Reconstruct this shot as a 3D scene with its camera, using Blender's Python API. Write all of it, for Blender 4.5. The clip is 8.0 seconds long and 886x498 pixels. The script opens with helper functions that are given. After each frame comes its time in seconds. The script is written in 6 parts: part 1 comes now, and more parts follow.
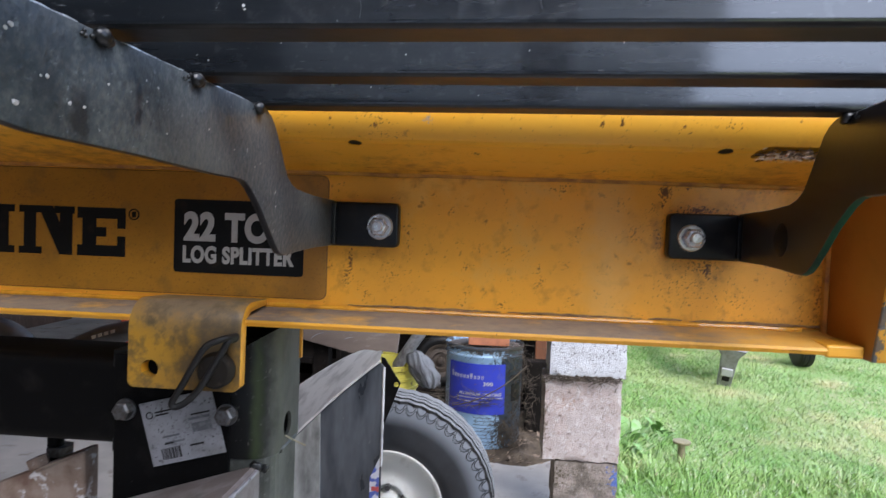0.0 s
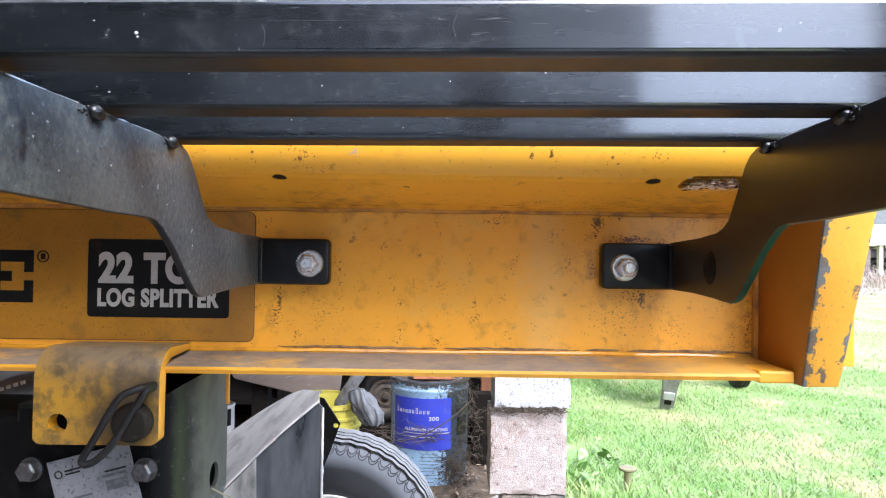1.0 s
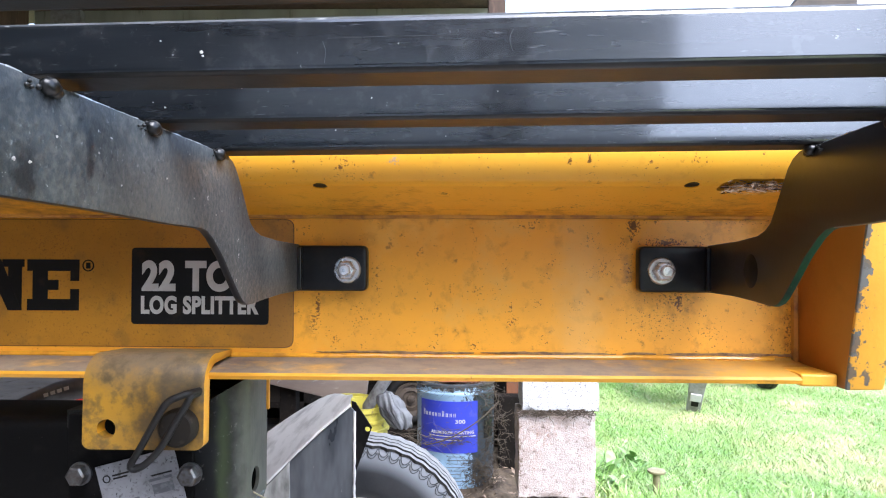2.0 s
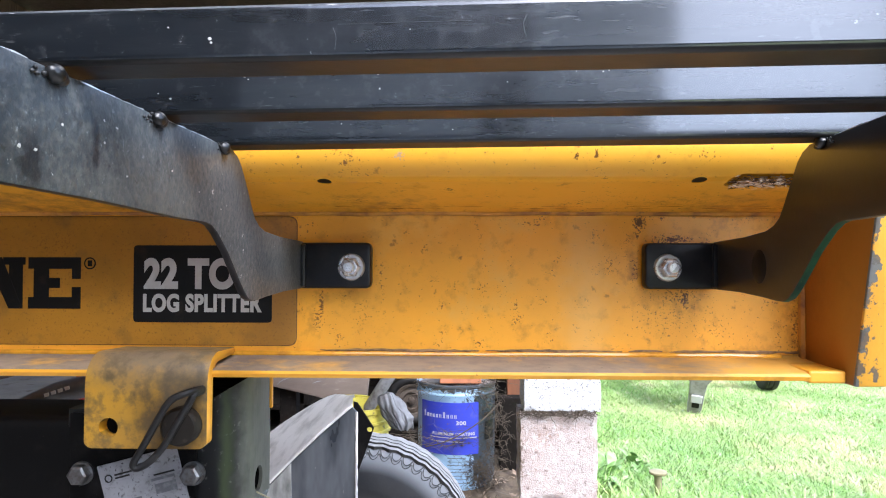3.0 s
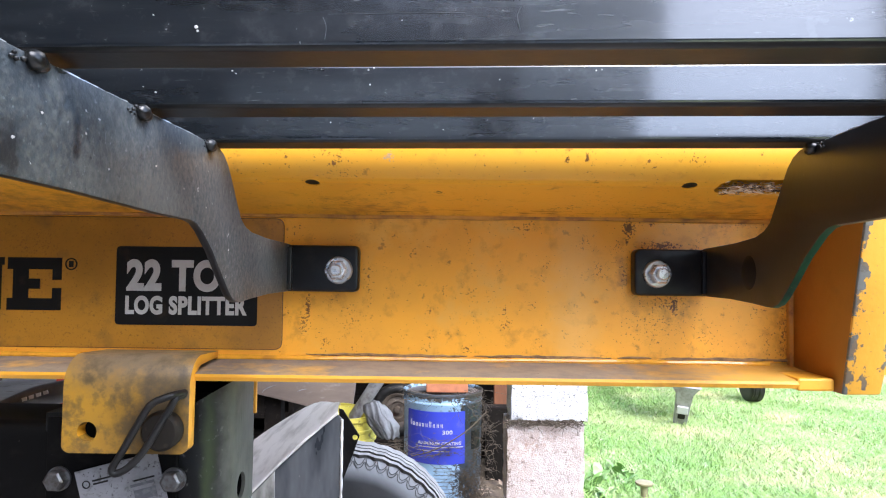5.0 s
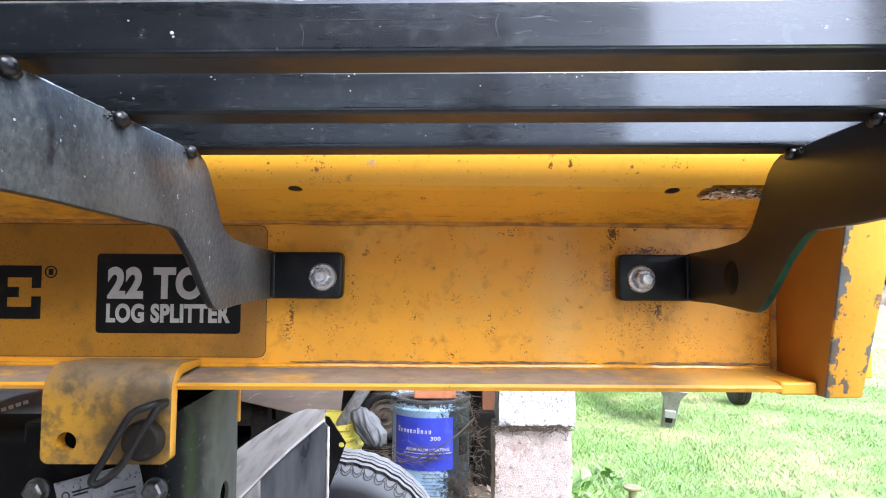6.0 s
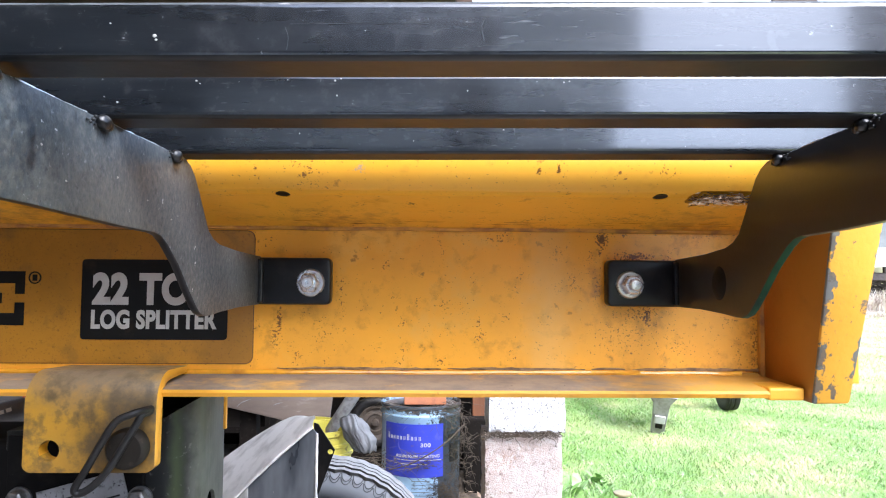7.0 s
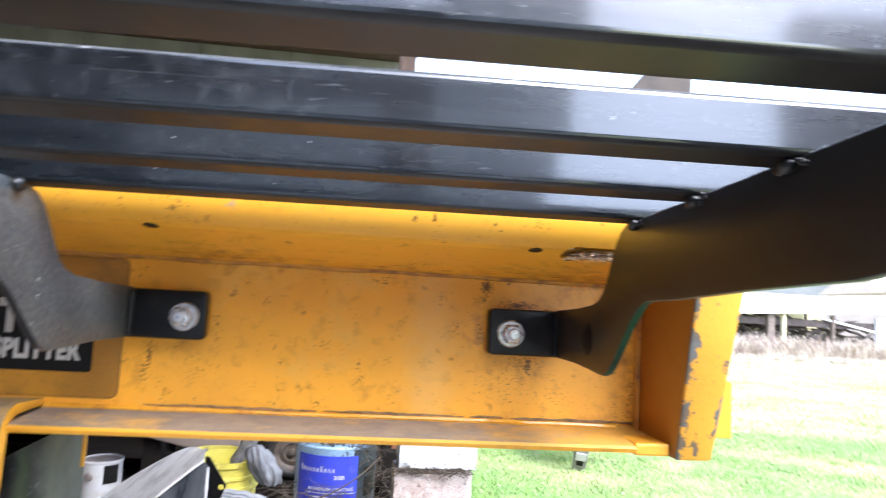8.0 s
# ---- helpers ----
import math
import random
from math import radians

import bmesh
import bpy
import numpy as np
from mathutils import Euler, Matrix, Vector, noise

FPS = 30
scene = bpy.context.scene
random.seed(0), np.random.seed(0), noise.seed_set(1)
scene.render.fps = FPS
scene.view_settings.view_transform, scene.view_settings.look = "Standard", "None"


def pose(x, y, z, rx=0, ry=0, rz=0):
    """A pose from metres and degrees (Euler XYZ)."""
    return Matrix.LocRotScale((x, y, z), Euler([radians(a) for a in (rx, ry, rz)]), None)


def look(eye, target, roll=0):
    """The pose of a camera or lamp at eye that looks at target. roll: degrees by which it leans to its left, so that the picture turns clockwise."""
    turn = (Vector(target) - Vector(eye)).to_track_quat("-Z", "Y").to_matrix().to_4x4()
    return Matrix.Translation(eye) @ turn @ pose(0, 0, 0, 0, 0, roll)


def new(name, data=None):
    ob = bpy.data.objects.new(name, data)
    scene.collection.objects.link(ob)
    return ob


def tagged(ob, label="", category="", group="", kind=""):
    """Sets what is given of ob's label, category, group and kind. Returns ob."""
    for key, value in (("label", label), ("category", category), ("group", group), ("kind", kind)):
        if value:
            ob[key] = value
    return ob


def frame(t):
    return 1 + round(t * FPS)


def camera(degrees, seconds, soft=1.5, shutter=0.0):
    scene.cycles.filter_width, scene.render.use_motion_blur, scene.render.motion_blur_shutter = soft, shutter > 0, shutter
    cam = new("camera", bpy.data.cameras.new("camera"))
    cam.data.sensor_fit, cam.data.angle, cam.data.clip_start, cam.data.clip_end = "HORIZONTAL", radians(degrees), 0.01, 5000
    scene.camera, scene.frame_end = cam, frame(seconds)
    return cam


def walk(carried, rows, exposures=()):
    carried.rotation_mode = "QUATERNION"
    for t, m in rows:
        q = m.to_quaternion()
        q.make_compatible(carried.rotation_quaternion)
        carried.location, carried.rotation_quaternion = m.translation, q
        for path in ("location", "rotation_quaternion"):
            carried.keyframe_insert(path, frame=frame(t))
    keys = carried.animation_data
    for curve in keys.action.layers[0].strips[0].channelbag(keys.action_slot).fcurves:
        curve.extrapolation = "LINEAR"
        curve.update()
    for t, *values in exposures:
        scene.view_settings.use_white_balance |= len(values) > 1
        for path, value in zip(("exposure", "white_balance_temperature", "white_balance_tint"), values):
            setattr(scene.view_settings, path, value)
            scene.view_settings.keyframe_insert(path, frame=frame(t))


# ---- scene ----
# camera and its walk
cam = camera(68.4, 8.0, soft=1.1, shutter=0.45)
PATH = [
    (0, (0.054, -0.105, 0.755), (-0.104, 1.887, 0.678), 2.1),
    (0.2, (0.058, -0.104, 0.759), (-0.056, 1.892, 0.719), 1.9),
    (0.5, (0.07, -0.097, 0.766), (0.048, 1.902, 0.77), -0.7),
    (1, (0.065, -0.088, 0.758), (0.071, 1.912, 0.782), 0.8),
    (1.5, (0.056, -0.091, 0.755), (0.025, 1.908, 0.783), 0.6),
    (2, (0.049, -0.093, 0.761), (-0.005, 1.906, 0.791), 0.2),
    (3.5, (0.043, -0.087, 0.753), (-0.006, 1.912, 0.799), 0.1),
    (4, (0.045, -0.088, 0.752), (0.003, 1.911, 0.808), 0.5),
    (4.5, (0.041, -0.085, 0.75), (0.012, 1.914, 0.812), 0.7),
    (6, (0.046, -0.081, 0.751), (0.068, 1.917, 0.836), 0.4),
    (6.5, (0.045, -0.08, 0.751), (0.082, 1.918, 0.846), 0.3),
    (7, (0.048, -0.079, 0.751), (0.098, 1.918, 0.854), 0.4),
    (7.5, (0.056, -0.076, 0.75), (0.181, 1.916, 0.878), 1.8),
    (7.6, (0.073, -0.074, 0.754), (0.276, 1.909, 0.909), 1.3),
    (7.7, (0.096, -0.072, 0.762), (0.348, 1.904, 0.939), 1.1),
    (7.8, (0.108, -0.075, 0.769), (0.38, 1.898, 0.953), 1.4),
    (7.9, (0.109, -0.078, 0.77), (0.367, 1.897, 0.96), 1.9),
    (8, (0.104, -0.08, 0.768), (0.32, 1.899, 0.957), 3.2),
]
walk(cam, [(t, look(eye, target, roll)) for t, eye, target, roll in PATH],
     exposures=[(0.0, 1.8, 6000, 13), (0.5, 2.25, 6000, 13), (1.0, 2.5, 6000, 13), (1.6, 2.62, 6000, 13), (4.0, 2.62, 6000, 13), (7.0, 2.66, 6000, 13), (7.5, 2.7, 6000, 13), (8.0, 2.75, 6000, 13)])

# world, sun
SUN_ELEV, SUN_AZ = 52.0, 150.0
world = bpy.data.worlds.new("sky")
scene.world = world
world.use_nodes = True
wn = world.node_tree
sky = wn.nodes.new("ShaderNodeTexSky")
sky.sky_type = "NISHITA"
sky.sun_disc = False
sky.sun_elevation, sky.sun_rotation = radians(SUN_ELEV), radians(SUN_AZ)
sky.air_density, sky.dust_density, sky.ozone_density = 1.0, 1.2, 1.5
bg = wn.nodes["Background"]
bg.inputs["Strength"].default_value = 0.15
haze = wn.nodes.new("ShaderNodeHueSaturation")  # thin overcast: a paler sky
haze.inputs["Saturation"].default_value = 0.7
wn.links.new(sky.outputs["Color"], haze.inputs["Color"])
wn.links.new(haze.outputs["Color"], bg.inputs["Color"])
sun = new("sun", bpy.data.lights.new("sun", "SUN"))
sun.data.energy, sun.data.angle, sun.data.color = 0.8, radians(30), (1.0, 0.98, 0.95)
az, el = radians(SUN_AZ), radians(SUN_ELEV)
sun.matrix_world = look(Vector((math.sin(az) * math.cos(el), math.cos(az) * math.cos(el), math.sin(el))) * 20, (0, 0, 0))


# materials
def mat(name, base, rough=0.5, metal=0.0, layers=(), bump=0.0, bump_scale=200.0, coat=0.0, rough_var=0.0, stretch=(1, 1, 1), vary=0.0, spec=0.5, deep=0.001, coat_rough=0.03, coat_ior=1.5):
    """layers: (colour, scale, low, high, detail[, roughness]) mixed on by noise."""
    m = bpy.data.materials.new(name)
    m.use_nodes = True
    nt = m.node_tree
    b = nt.nodes["Principled BSDF"]
    tc = nt.nodes.new("ShaderNodeTexCoord")
    mp = nt.nodes.new("ShaderNodeMapping")
    mp.inputs["Scale"].default_value = stretch
    nt.links.new(tc.outputs["Object"], mp.inputs["Vector"])
    rgb = nt.nodes.new("ShaderNodeRGB")
    rgb.outputs[0].default_value = (*base, 1)
    col = rgb.outputs[0]
    if vary:
        info = nt.nodes.new("ShaderNodeObjectInfo")
        hv = nt.nodes.new("ShaderNodeHueSaturation")
        mr = nt.nodes.new("ShaderNodeMapRange")
        mr.inputs["To Min"].default_value, mr.inputs["To Max"].default_value = 1 - vary, 1 + vary
        nt.links.new(info.outputs["Random"], mr.inputs["Value"])
        nt.links.new(mr.outputs[0], hv.inputs["Value"])
        nt.links.new(col, hv.inputs["Color"])
        col = hv.outputs[0]
    rough_out = None
    for k, layer in enumerate(layers):
        colour, scale, low, high, detail = layer[:5]
        n = nt.nodes.new("ShaderNodeTexNoise")
        n.inputs["Scale"].default_value, n.inputs["Detail"].default_value, n.inputs["Roughness"].default_value = scale, detail, 0.62
        off = nt.nodes.new("ShaderNodeVectorMath")
        off.inputs[1].default_value = (3.7 * k + 1.3, 1.9 * k, 5.1 * k)
        nt.links.new(mp.outputs[0], off.inputs[0])
        nt.links.new(off.outputs[0], n.inputs["Vector"])
        r = nt.nodes.new("ShaderNodeMapRange")
        r.inputs["From Min"].default_value, r.inputs["From Max"].default_value = low, high
        nt.links.new(n.outputs["Fac"], r.inputs["Value"])
        mx = nt.nodes.new("ShaderNodeMix")
        mx.data_type = "RGBA"
        nt.links.new(r.outputs[0], mx.inputs["Factor"])
        nt.links.new(col, mx.inputs["A"])
        mx.inputs["B"].default_value = (*colour, 1)
        col = mx.outputs["Result"]
        if len(layer) > 5:
            fm = nt.nodes.new("ShaderNodeMix")
            fm.data_type = "FLOAT"
            nt.links.new(r.outputs[0], fm.inputs["Factor"])
            if rough_out is None:
                fm.inputs["A"].default_value = rough
            else:
                nt.links.new(rough_out, fm.inputs["A"])
            fm.inputs["B"].default_value = layer[5]
            rough_out = fm.outputs["Result"]
    nt.links.new(col, b.inputs["Base Color"])
    b.inputs["Roughness"].default_value, b.inputs["Metallic"].default_value = rough, metal
    if rough_out is not None:
        nt.links.new(rough_out, b.inputs["Roughness"])
    elif rough_var:
        n = nt.nodes.new("ShaderNodeTexNoise")
        n.inputs["Scale"].default_value, n.inputs["Detail"].default_value = bump_scale * 0.15, 6
        nt.links.new(mp.outputs[0], n.inputs["Vector"])
        r = nt.nodes.new("ShaderNodeMapRange")
        r.inputs["From Min"].default_value, r.inputs["From Max"].default_value = 0.3, 0.7
        r.inputs["To Min"].default_value, r.inputs["To Max"].default_value = max(0.02, rough - rough_var), rough + rough_var
        nt.links.new(n.outputs["Fac"], r.inputs["Value"])
        nt.links.new(r.outputs[0], b.inputs["Roughness"])
    b.inputs["Coat Weight"].default_value = coat
    b.inputs["Coat Roughness"].default_value = coat_rough
    b.inputs["Coat IOR"].default_value = coat_ior
    b.inputs["Specular IOR Level"].default_value = spec
    if bump:
        n = nt.nodes.new("ShaderNodeTexNoise")
        n.inputs["Scale"].default_value, n.inputs["Detail"].default_value = bump_scale, 8
        nt.links.new(mp.outputs[0], n.inputs["Vector"])
        bp = nt.nodes.new("ShaderNodeBump")
        bp.inputs["Strength"].default_value, bp.inputs["Distance"].default_value = bump, deep
        nt.links.new(n.outputs["Fac"], bp.inputs["Height"])
        nt.links.new(bp.outputs[0], b.inputs["Normal"])
    return m


YEL = (0.79, 0.372, 0.028)
M_YEL = mat("yellow_paint", YEL, 0.38, 0, [((0.67, 0.32, 0.015), 9, 0.45, 0.7, 4), ((0.389, 0.192, 0.025), 24, 0.58, 0.8, 9, 0.6), ((0.0864, 0.0448, 0.015), 160, 0.70, 0.76, 5, 0.7)], 0.12, 260)
M_YEL_DUST = mat("dusty_yellow_paint", (0.27, 0.20, 0.135), 0.85, 0, [((0.19, 0.145, 0.11), 60, 0.4, 0.7, 8), ((0.48, 0.255, 0.05), 18, 0.56, 0.68, 8, 0.5), ((0.06, 0.045, 0.03), 150, 0.67, 0.75, 4)], 0.3, 500)
M_DECAL = mat("yellow_decal_film", (0.45, 0.205, 0.02), 0.30, 0, [((0.34, 0.155, 0.018), 11, 0.40, 0.66, 8), ((0.20, 0.105, 0.025), 34, 0.56, 0.78, 9, 0.6), ((0.10, 0.045, 0.014), 160, 0.66, 0.75, 4), ((0.26, 0.12, 0.02), 420, 0.58, 0.70, 3)], 0.05, 300)
M_BLACKPRINT = mat("black_print", (0.008, 0.0075, 0.007), 0.45, 0, [((0.035, 0.025, 0.015), 40, 0.57, 0.8, 8, 0.6)], spec=0.22)
M_WHITEPRINT = mat("grey_white_print", (0.50, 0.49, 0.46), 0.5, 0, [((0.40, 0.36, 0.30), 60, 0.5, 0.8, 8)])
M_BLACK = mat("gloss_black_paint", (0.003, 0.0048, 0.007), 0.24, 0, [((0.007, 0.0098, 0.013), 22, 0.42, 0.70, 9, 0.30), ((0.014, 0.0175, 0.021), 170, 0.46, 0.82, 8, 0.32), ((0.07, 0.075, 0.08), 560, 0.64, 0.74, 6, 0.5), ((0.30, 0.30, 0.29), 620, 0.765, 0.79, 3, 0.7)], 0.15, 140, coat=1.0, coat_rough=0.09, coat_ior=1.70, stretch=(0.13, 1, 1))
M_RAIL_UNDER = mat("dull_black_paint", (0.006, 0.006, 0.006), 0.5, 0, [((0.02, 0.018, 0.015), 30, 0.45, 0.7, 8, 0.6)], 0.16, 110, coat=0.45, coat_rough=0.22, spec=0.2)
M_RAIL_TOP = mat("dust_on_black_paint", (0.10, 0.105, 0.11), 0.6, 0, [((0.03, 0.034, 0.038), 60, 0.45, 0.62, 8), ((0.32, 0.32, 0.31), 260, 0.60, 0.68, 5)], 0.3, 300, spec=0.3, stretch=(0.3, 1, 1))
M_ARM = mat("dusty_black_paint", (0.048, 0.060, 0.065), 0.40, 0, [((0.064, 0.077, 0.080), 7, 0.40, 0.66, 6, 0.48), ((0.108, 0.113, 0.109), 240, 0.46, 0.66, 6), ((0.036, 0.044, 0.048), 220, 0.54, 0.68, 6), ((0.22, 0.24, 0.24), 300, 0.62, 0.71, 5, 0.7), ((0.55, 0.56, 0.55), 170, 0.70, 0.73, 3, 0.75)], 0.75, 260, spec=0.46)
# The arms' black paint again, darker for the right arm's shaded face.
M_ARM_SHADED = mat("smooth_black_paint", (0.020, 0.0185, 0.0175), 0.34, 0, [((0.028, 0.026, 0.024), 12, 0.42, 0.7, 7, 0.40), ((0.05, 0.048, 0.045), 260, 0.66, 0.74, 5)], 0.06, 200, spec=0.33)
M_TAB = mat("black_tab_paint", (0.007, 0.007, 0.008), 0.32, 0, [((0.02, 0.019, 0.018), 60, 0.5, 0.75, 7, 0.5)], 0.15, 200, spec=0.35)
M_GALV_DULL = mat("dull_scratch", (0.06, 0.064, 0.07), 0.5)
M_PRIMER = mat("tan_primer", (0.42, 0.30, 0.16), 0.7, 0, [((0.16, 0.12, 0.08), 300, 0.5, 0.6, 4)])
M_HEAD = mat("flat_black_head", (0.006, 0.006, 0.006), 0.6, 0, [((0.012, 0.012, 0.011), 90, 0.5, 0.7, 5)], 0.2, 300, spec=0.15)
M_WELD = mat("painted_weld", (0.007, 0.0075, 0.0075), 0.32, 0, [((0.022, 0.023, 0.022), 160, 0.52, 0.7, 5, 0.5)], 0.35, 420)
M_ZINC = mat("zinc_plated_steel", (0.62, 0.65, 0.68), 0.26, 0.7, [((0.52, 0.52, 0.50), 120, 0.45, 0.7, 5, 0.4)], 0.1, 600)
M_STEEL = mat("worn_bolt_steel", (0.22, 0.22, 0.22), 0.42, 1.0, [((0.14, 0.12, 0.10), 150, 0.45, 0.7, 6, 0.6)], 0.3, 500)
M_FRAME = mat("black_frame_paint", (0.0035, 0.0033, 0.0033), 0.55, 0, [((0.016, 0.014, 0.013), 26, 0.54, 0.78, 9, 0.6), ((0.09, 0.08, 0.07), 220, 0.715, 0.75, 4, 0.8)], 0.15, 180, spec=0.09)
M_POST = mat("green_tinged_black_paint", (0.006, 0.006, 0.0055), 0.38, 0, [((0.013, 0.014, 0.011), 16, 0.42, 0.68, 6, 0.6), ((0.16, 0.15, 0.13), 260, 0.70, 0.74, 4)], 0.2, 200, stretch=(1, 1, 0.25), spec=0.3)
M_FENDER = mat("dusty_fender_paint", (0.020, 0.024, 0.031), 0.26, 0, [((0.13, 0.142, 0.160), 6, 0.45, 0.64, 5, 0.42), ((0.080, 0.088, 0.098), 22, 0.54, 0.74, 9, 0.5), ((0.25, 0.24, 0.23), 240, 0.69, 0.73, 4, 0.8)], 0.15, 150, spec=0.6, stretch=(1.3, 1, 0.34))
M_AXLE = mat("dusty_axle_paint", (0.080, 0.084, 0.074), 0.4, 0, [((0.024, 0.026, 0.020), 24, 0.42, 0.66, 8), ((0.13, 0.13, 0.12), 70, 0.60, 0.74, 8), ((0.30, 0.30, 0.28), 260, 0.69, 0.73, 4)], 0.25, 200)
M_FENDER_SIDE = mat("dusty_fender_flange", (0.46, 0.46, 0.44), 0.55, 0, [((0.09, 0.09, 0.085), 12, 0.42, 0.66, 8), ((0.30, 0.30, 0.29), 60, 0.58, 0.72, 8)], 0.2, 200, stretch=(1, 1, 0.4))
M_FENDER_TOP = mat("dust_on_fender", (0.66, 0.645, 0.635), 0.7, 0, [((0.34, 0.33, 0.325), 20, 0.46, 0.70, 9), ((0.68, 0.66, 0.65), 140, 0.58, 0.75, 5)], 0.3, 400)
M_RUBBER = mat("tyre_rubber", (0.016, 0.017, 0.019), 0.40, 0, [((0.034, 0.036, 0.040), 9, 0.42, 0.70, 6, 0.5)], 0.12, 300)
M_LUG = mat("shoulder_rubber", (0.035, 0.037, 0.041), 0.6, 0, [((0.07, 0.074, 0.08), 40, 0.45, 0.7, 6)])
M_TREAD = mat("dusty_tread", (0.17, 0.17, 0.17), 0.9, 0, [((0.28, 0.278, 0.27), 60, 0.4, 0.7, 7)], 0.4, 300)
M_RIM = mat("white_rim_paint", (0.68, 0.67, 0.62), 0.45, 0, [((0.36, 0.32, 0.26), 20, 0.55, 0.8, 8)], 0.1, 200)
M_BLOCK = mat("weathered_concrete", (0.45, 0.385, 0.35), 0.92, 0, [((0.42, 0.325, 0.28), 11, 0.40, 0.62, 8), ((0.54, 0.50, 0.47), 60, 0.50, 0.66, 9), ((0.19, 0.14, 0.115), 70, 0.56, 0.68, 10), ((0.20, 0.155, 0.13), 380, 0.58, 0.67, 4)], 0.9, 330, deep=0.0025)
M_BLOCK_W = mat("whitewashed_concrete", (0.58, 0.58, 0.58), 0.9, 0, [((0.46, 0.44, 0.43), 50, 0.48, 0.72, 9), ((0.12, 0.11, 0.10), 150, 0.575, 0.65, 9)], 0.9, 330, deep=0.003)
M_BLOCK_D = mat("mossy_concrete", (0.26, 0.215, 0.18), 0.95, 0, [((0.09, 0.075, 0.055), 18, 0.42, 0.65, 8), ((0.34, 0.30, 0.27), 70, 0.55, 0.75, 6)], 1.0, 160, deep=0.004)
M_BUCKET = mat("pale_blue_pail", (0.36, 0.54, 0.72), 0.4, 0, [((0.24, 0.36, 0.52), 10, 0.45, 0.7, 6), ((0.07, 0.06, 0.04), 30, 0.58, 0.70, 9, 0.8)], 0.1, 150)
M_LABELBLUE = mat("blue_label_print", (0.035, 0.05, 0.42), 0.4, 0, [((0.10, 0.10, 0.28), 30, 0.58, 0.75, 9), ((0.16, 0.10, 0.06), 55, 0.64, 0.72, 8)])
M_CONCRETE = mat("concrete_floor", (0.46, 0.415, 0.365), 0.9, 0, [((0.30, 0.28, 0.25), 3, 0.4, 0.7, 8), ((0.16, 0.13, 0.10), 14, 0.58, 0.75, 9)], 0.5, 120)
M_SOIL = mat("soil_and_turf", (0.24, 0.30, 0.09), 0.95, 0, [((0.36, 0.40, 0.17), 1.2, 0.4, 0.65, 6), ((0.50, 0.44, 0.27), 3.2, 0.50, 0.66, 8)], 0.8, 40)
M_GRASS = mat("grass_blade", (0.235, 0.425, 0.085), 0.42, 0, [((0.36, 0.485, 0.15), 1.4, 0.42, 0.60, 4), ((0.62, 0.57, 0.27), 2.2, 0.535, 0.67, 7), ((0.17, 0.36, 0.06), 7, 0.55, 0.68, 5), ((0.60, 0.54, 0.34), 30, 0.57, 0.66, 4), ((0.60, 0.68, 0.50), 60, 0.57, 0.68, 4)])
M_GRASS_FAR = mat("pale_lawn_blade", (0.40, 0.46, 0.18), 0.5, 0, [((0.52, 0.54, 0.29), 0.7, 0.42, 0.60, 4), ((0.64, 0.60, 0.36), 1.3, 0.52, 0.66, 6), ((0.26, 0.40, 0.11), 2.2, 0.56, 0.70, 5)])
# For the unseen ground that keeps bounced light low.
M_DIMGROUND = mat("trodden_earth", (0.085, 0.072, 0.058), 0.95, 0, [((0.05, 0.042, 0.034), 4, 0.4, 0.65, 8), ((0.17, 0.15, 0.125), 60, 0.58, 0.7, 6)], 0.8, 90)
M_WOOD_DK = mat("old_brown_wood", (0.11, 0.065, 0.045), 0.8, 0, [((0.055, 0.035, 0.026), 12, 0.4, 0.7, 8), ((0.17, 0.11, 0.08), 60, 0.55, 0.75, 6)], 0.5, 120, stretch=(1, 1, 0.12))
M_WOOD_RED = mat("red_brown_stain", (0.24, 0.085, 0.03), 0.8, 0, [((0.09, 0.035, 0.018), 14, 0.4, 0.7, 8)], 0.4, 120, stretch=(1, 1, 0.12))


# mesh helpers
def part(name, bm, material, parent=None, label=""):
    """Links a bmesh in world coordinates as one mesh object, under a thing or a part if one is given."""
    me = bpy.data.meshes.new(name)
    bmesh.ops.recalc_face_normals(bm, faces=bm.faces)
    bm.to_mesh(me)
    bm.free()
    for m in (material if isinstance(material, (list, tuple)) else [material]):
        me.materials.append(m)
    ob = new(name, me)
    if parent is not None:
        ob.parent = parent
        bpy.context.view_layer.update()
        ob.matrix_parent_inverse = parent.matrix_world.inverted()
    if label:
        tagged(ob, label)
    return ob


def thing(name, at, label, category, group=""):
    ob = new(name)
    ob.empty_display_size = 0.02
    ob.matrix_world = Matrix.Translation(at)
    return tagged(ob, label, category, group)


def smooth(ob, angle=35):
    for p in ob.data.polygons:
        p.use_smooth = True
    ob.data.set_sharp_from_angle(angle=radians(angle))
    return ob


def box(lo, hi, bevel=0.0, seg=2, bm=None, m=None):
    own = bmesh.new()
    bmesh.ops.create_cube(own, size=1)
    c = [(a + b) / 2 for a, b in zip(lo, hi)]
    d = [abs(b - a) for a, b in zip(lo, hi)]
    bmesh.ops.transform(own, matrix=Matrix.Translation(c) @ Matrix.Diagonal((*d, 1)), verts=own.verts)
    if bevel:
        bmesh.ops.bevel(own, geom=own.edges, offset=bevel, segments=seg, affect="EDGES", profile=0.5)
    if m is not None:
        bmesh.ops.transform(own, matrix=m, verts=own.verts)
    return merge(own, bm)


def merge(own, bm):
    if bm is None:
        return own
    me = bpy.data.meshes.new("tmp")
    own.to_mesh(me)
    own.free()
    bm.from_mesh(me)
    bpy.data.meshes.remove(me)
    return bm


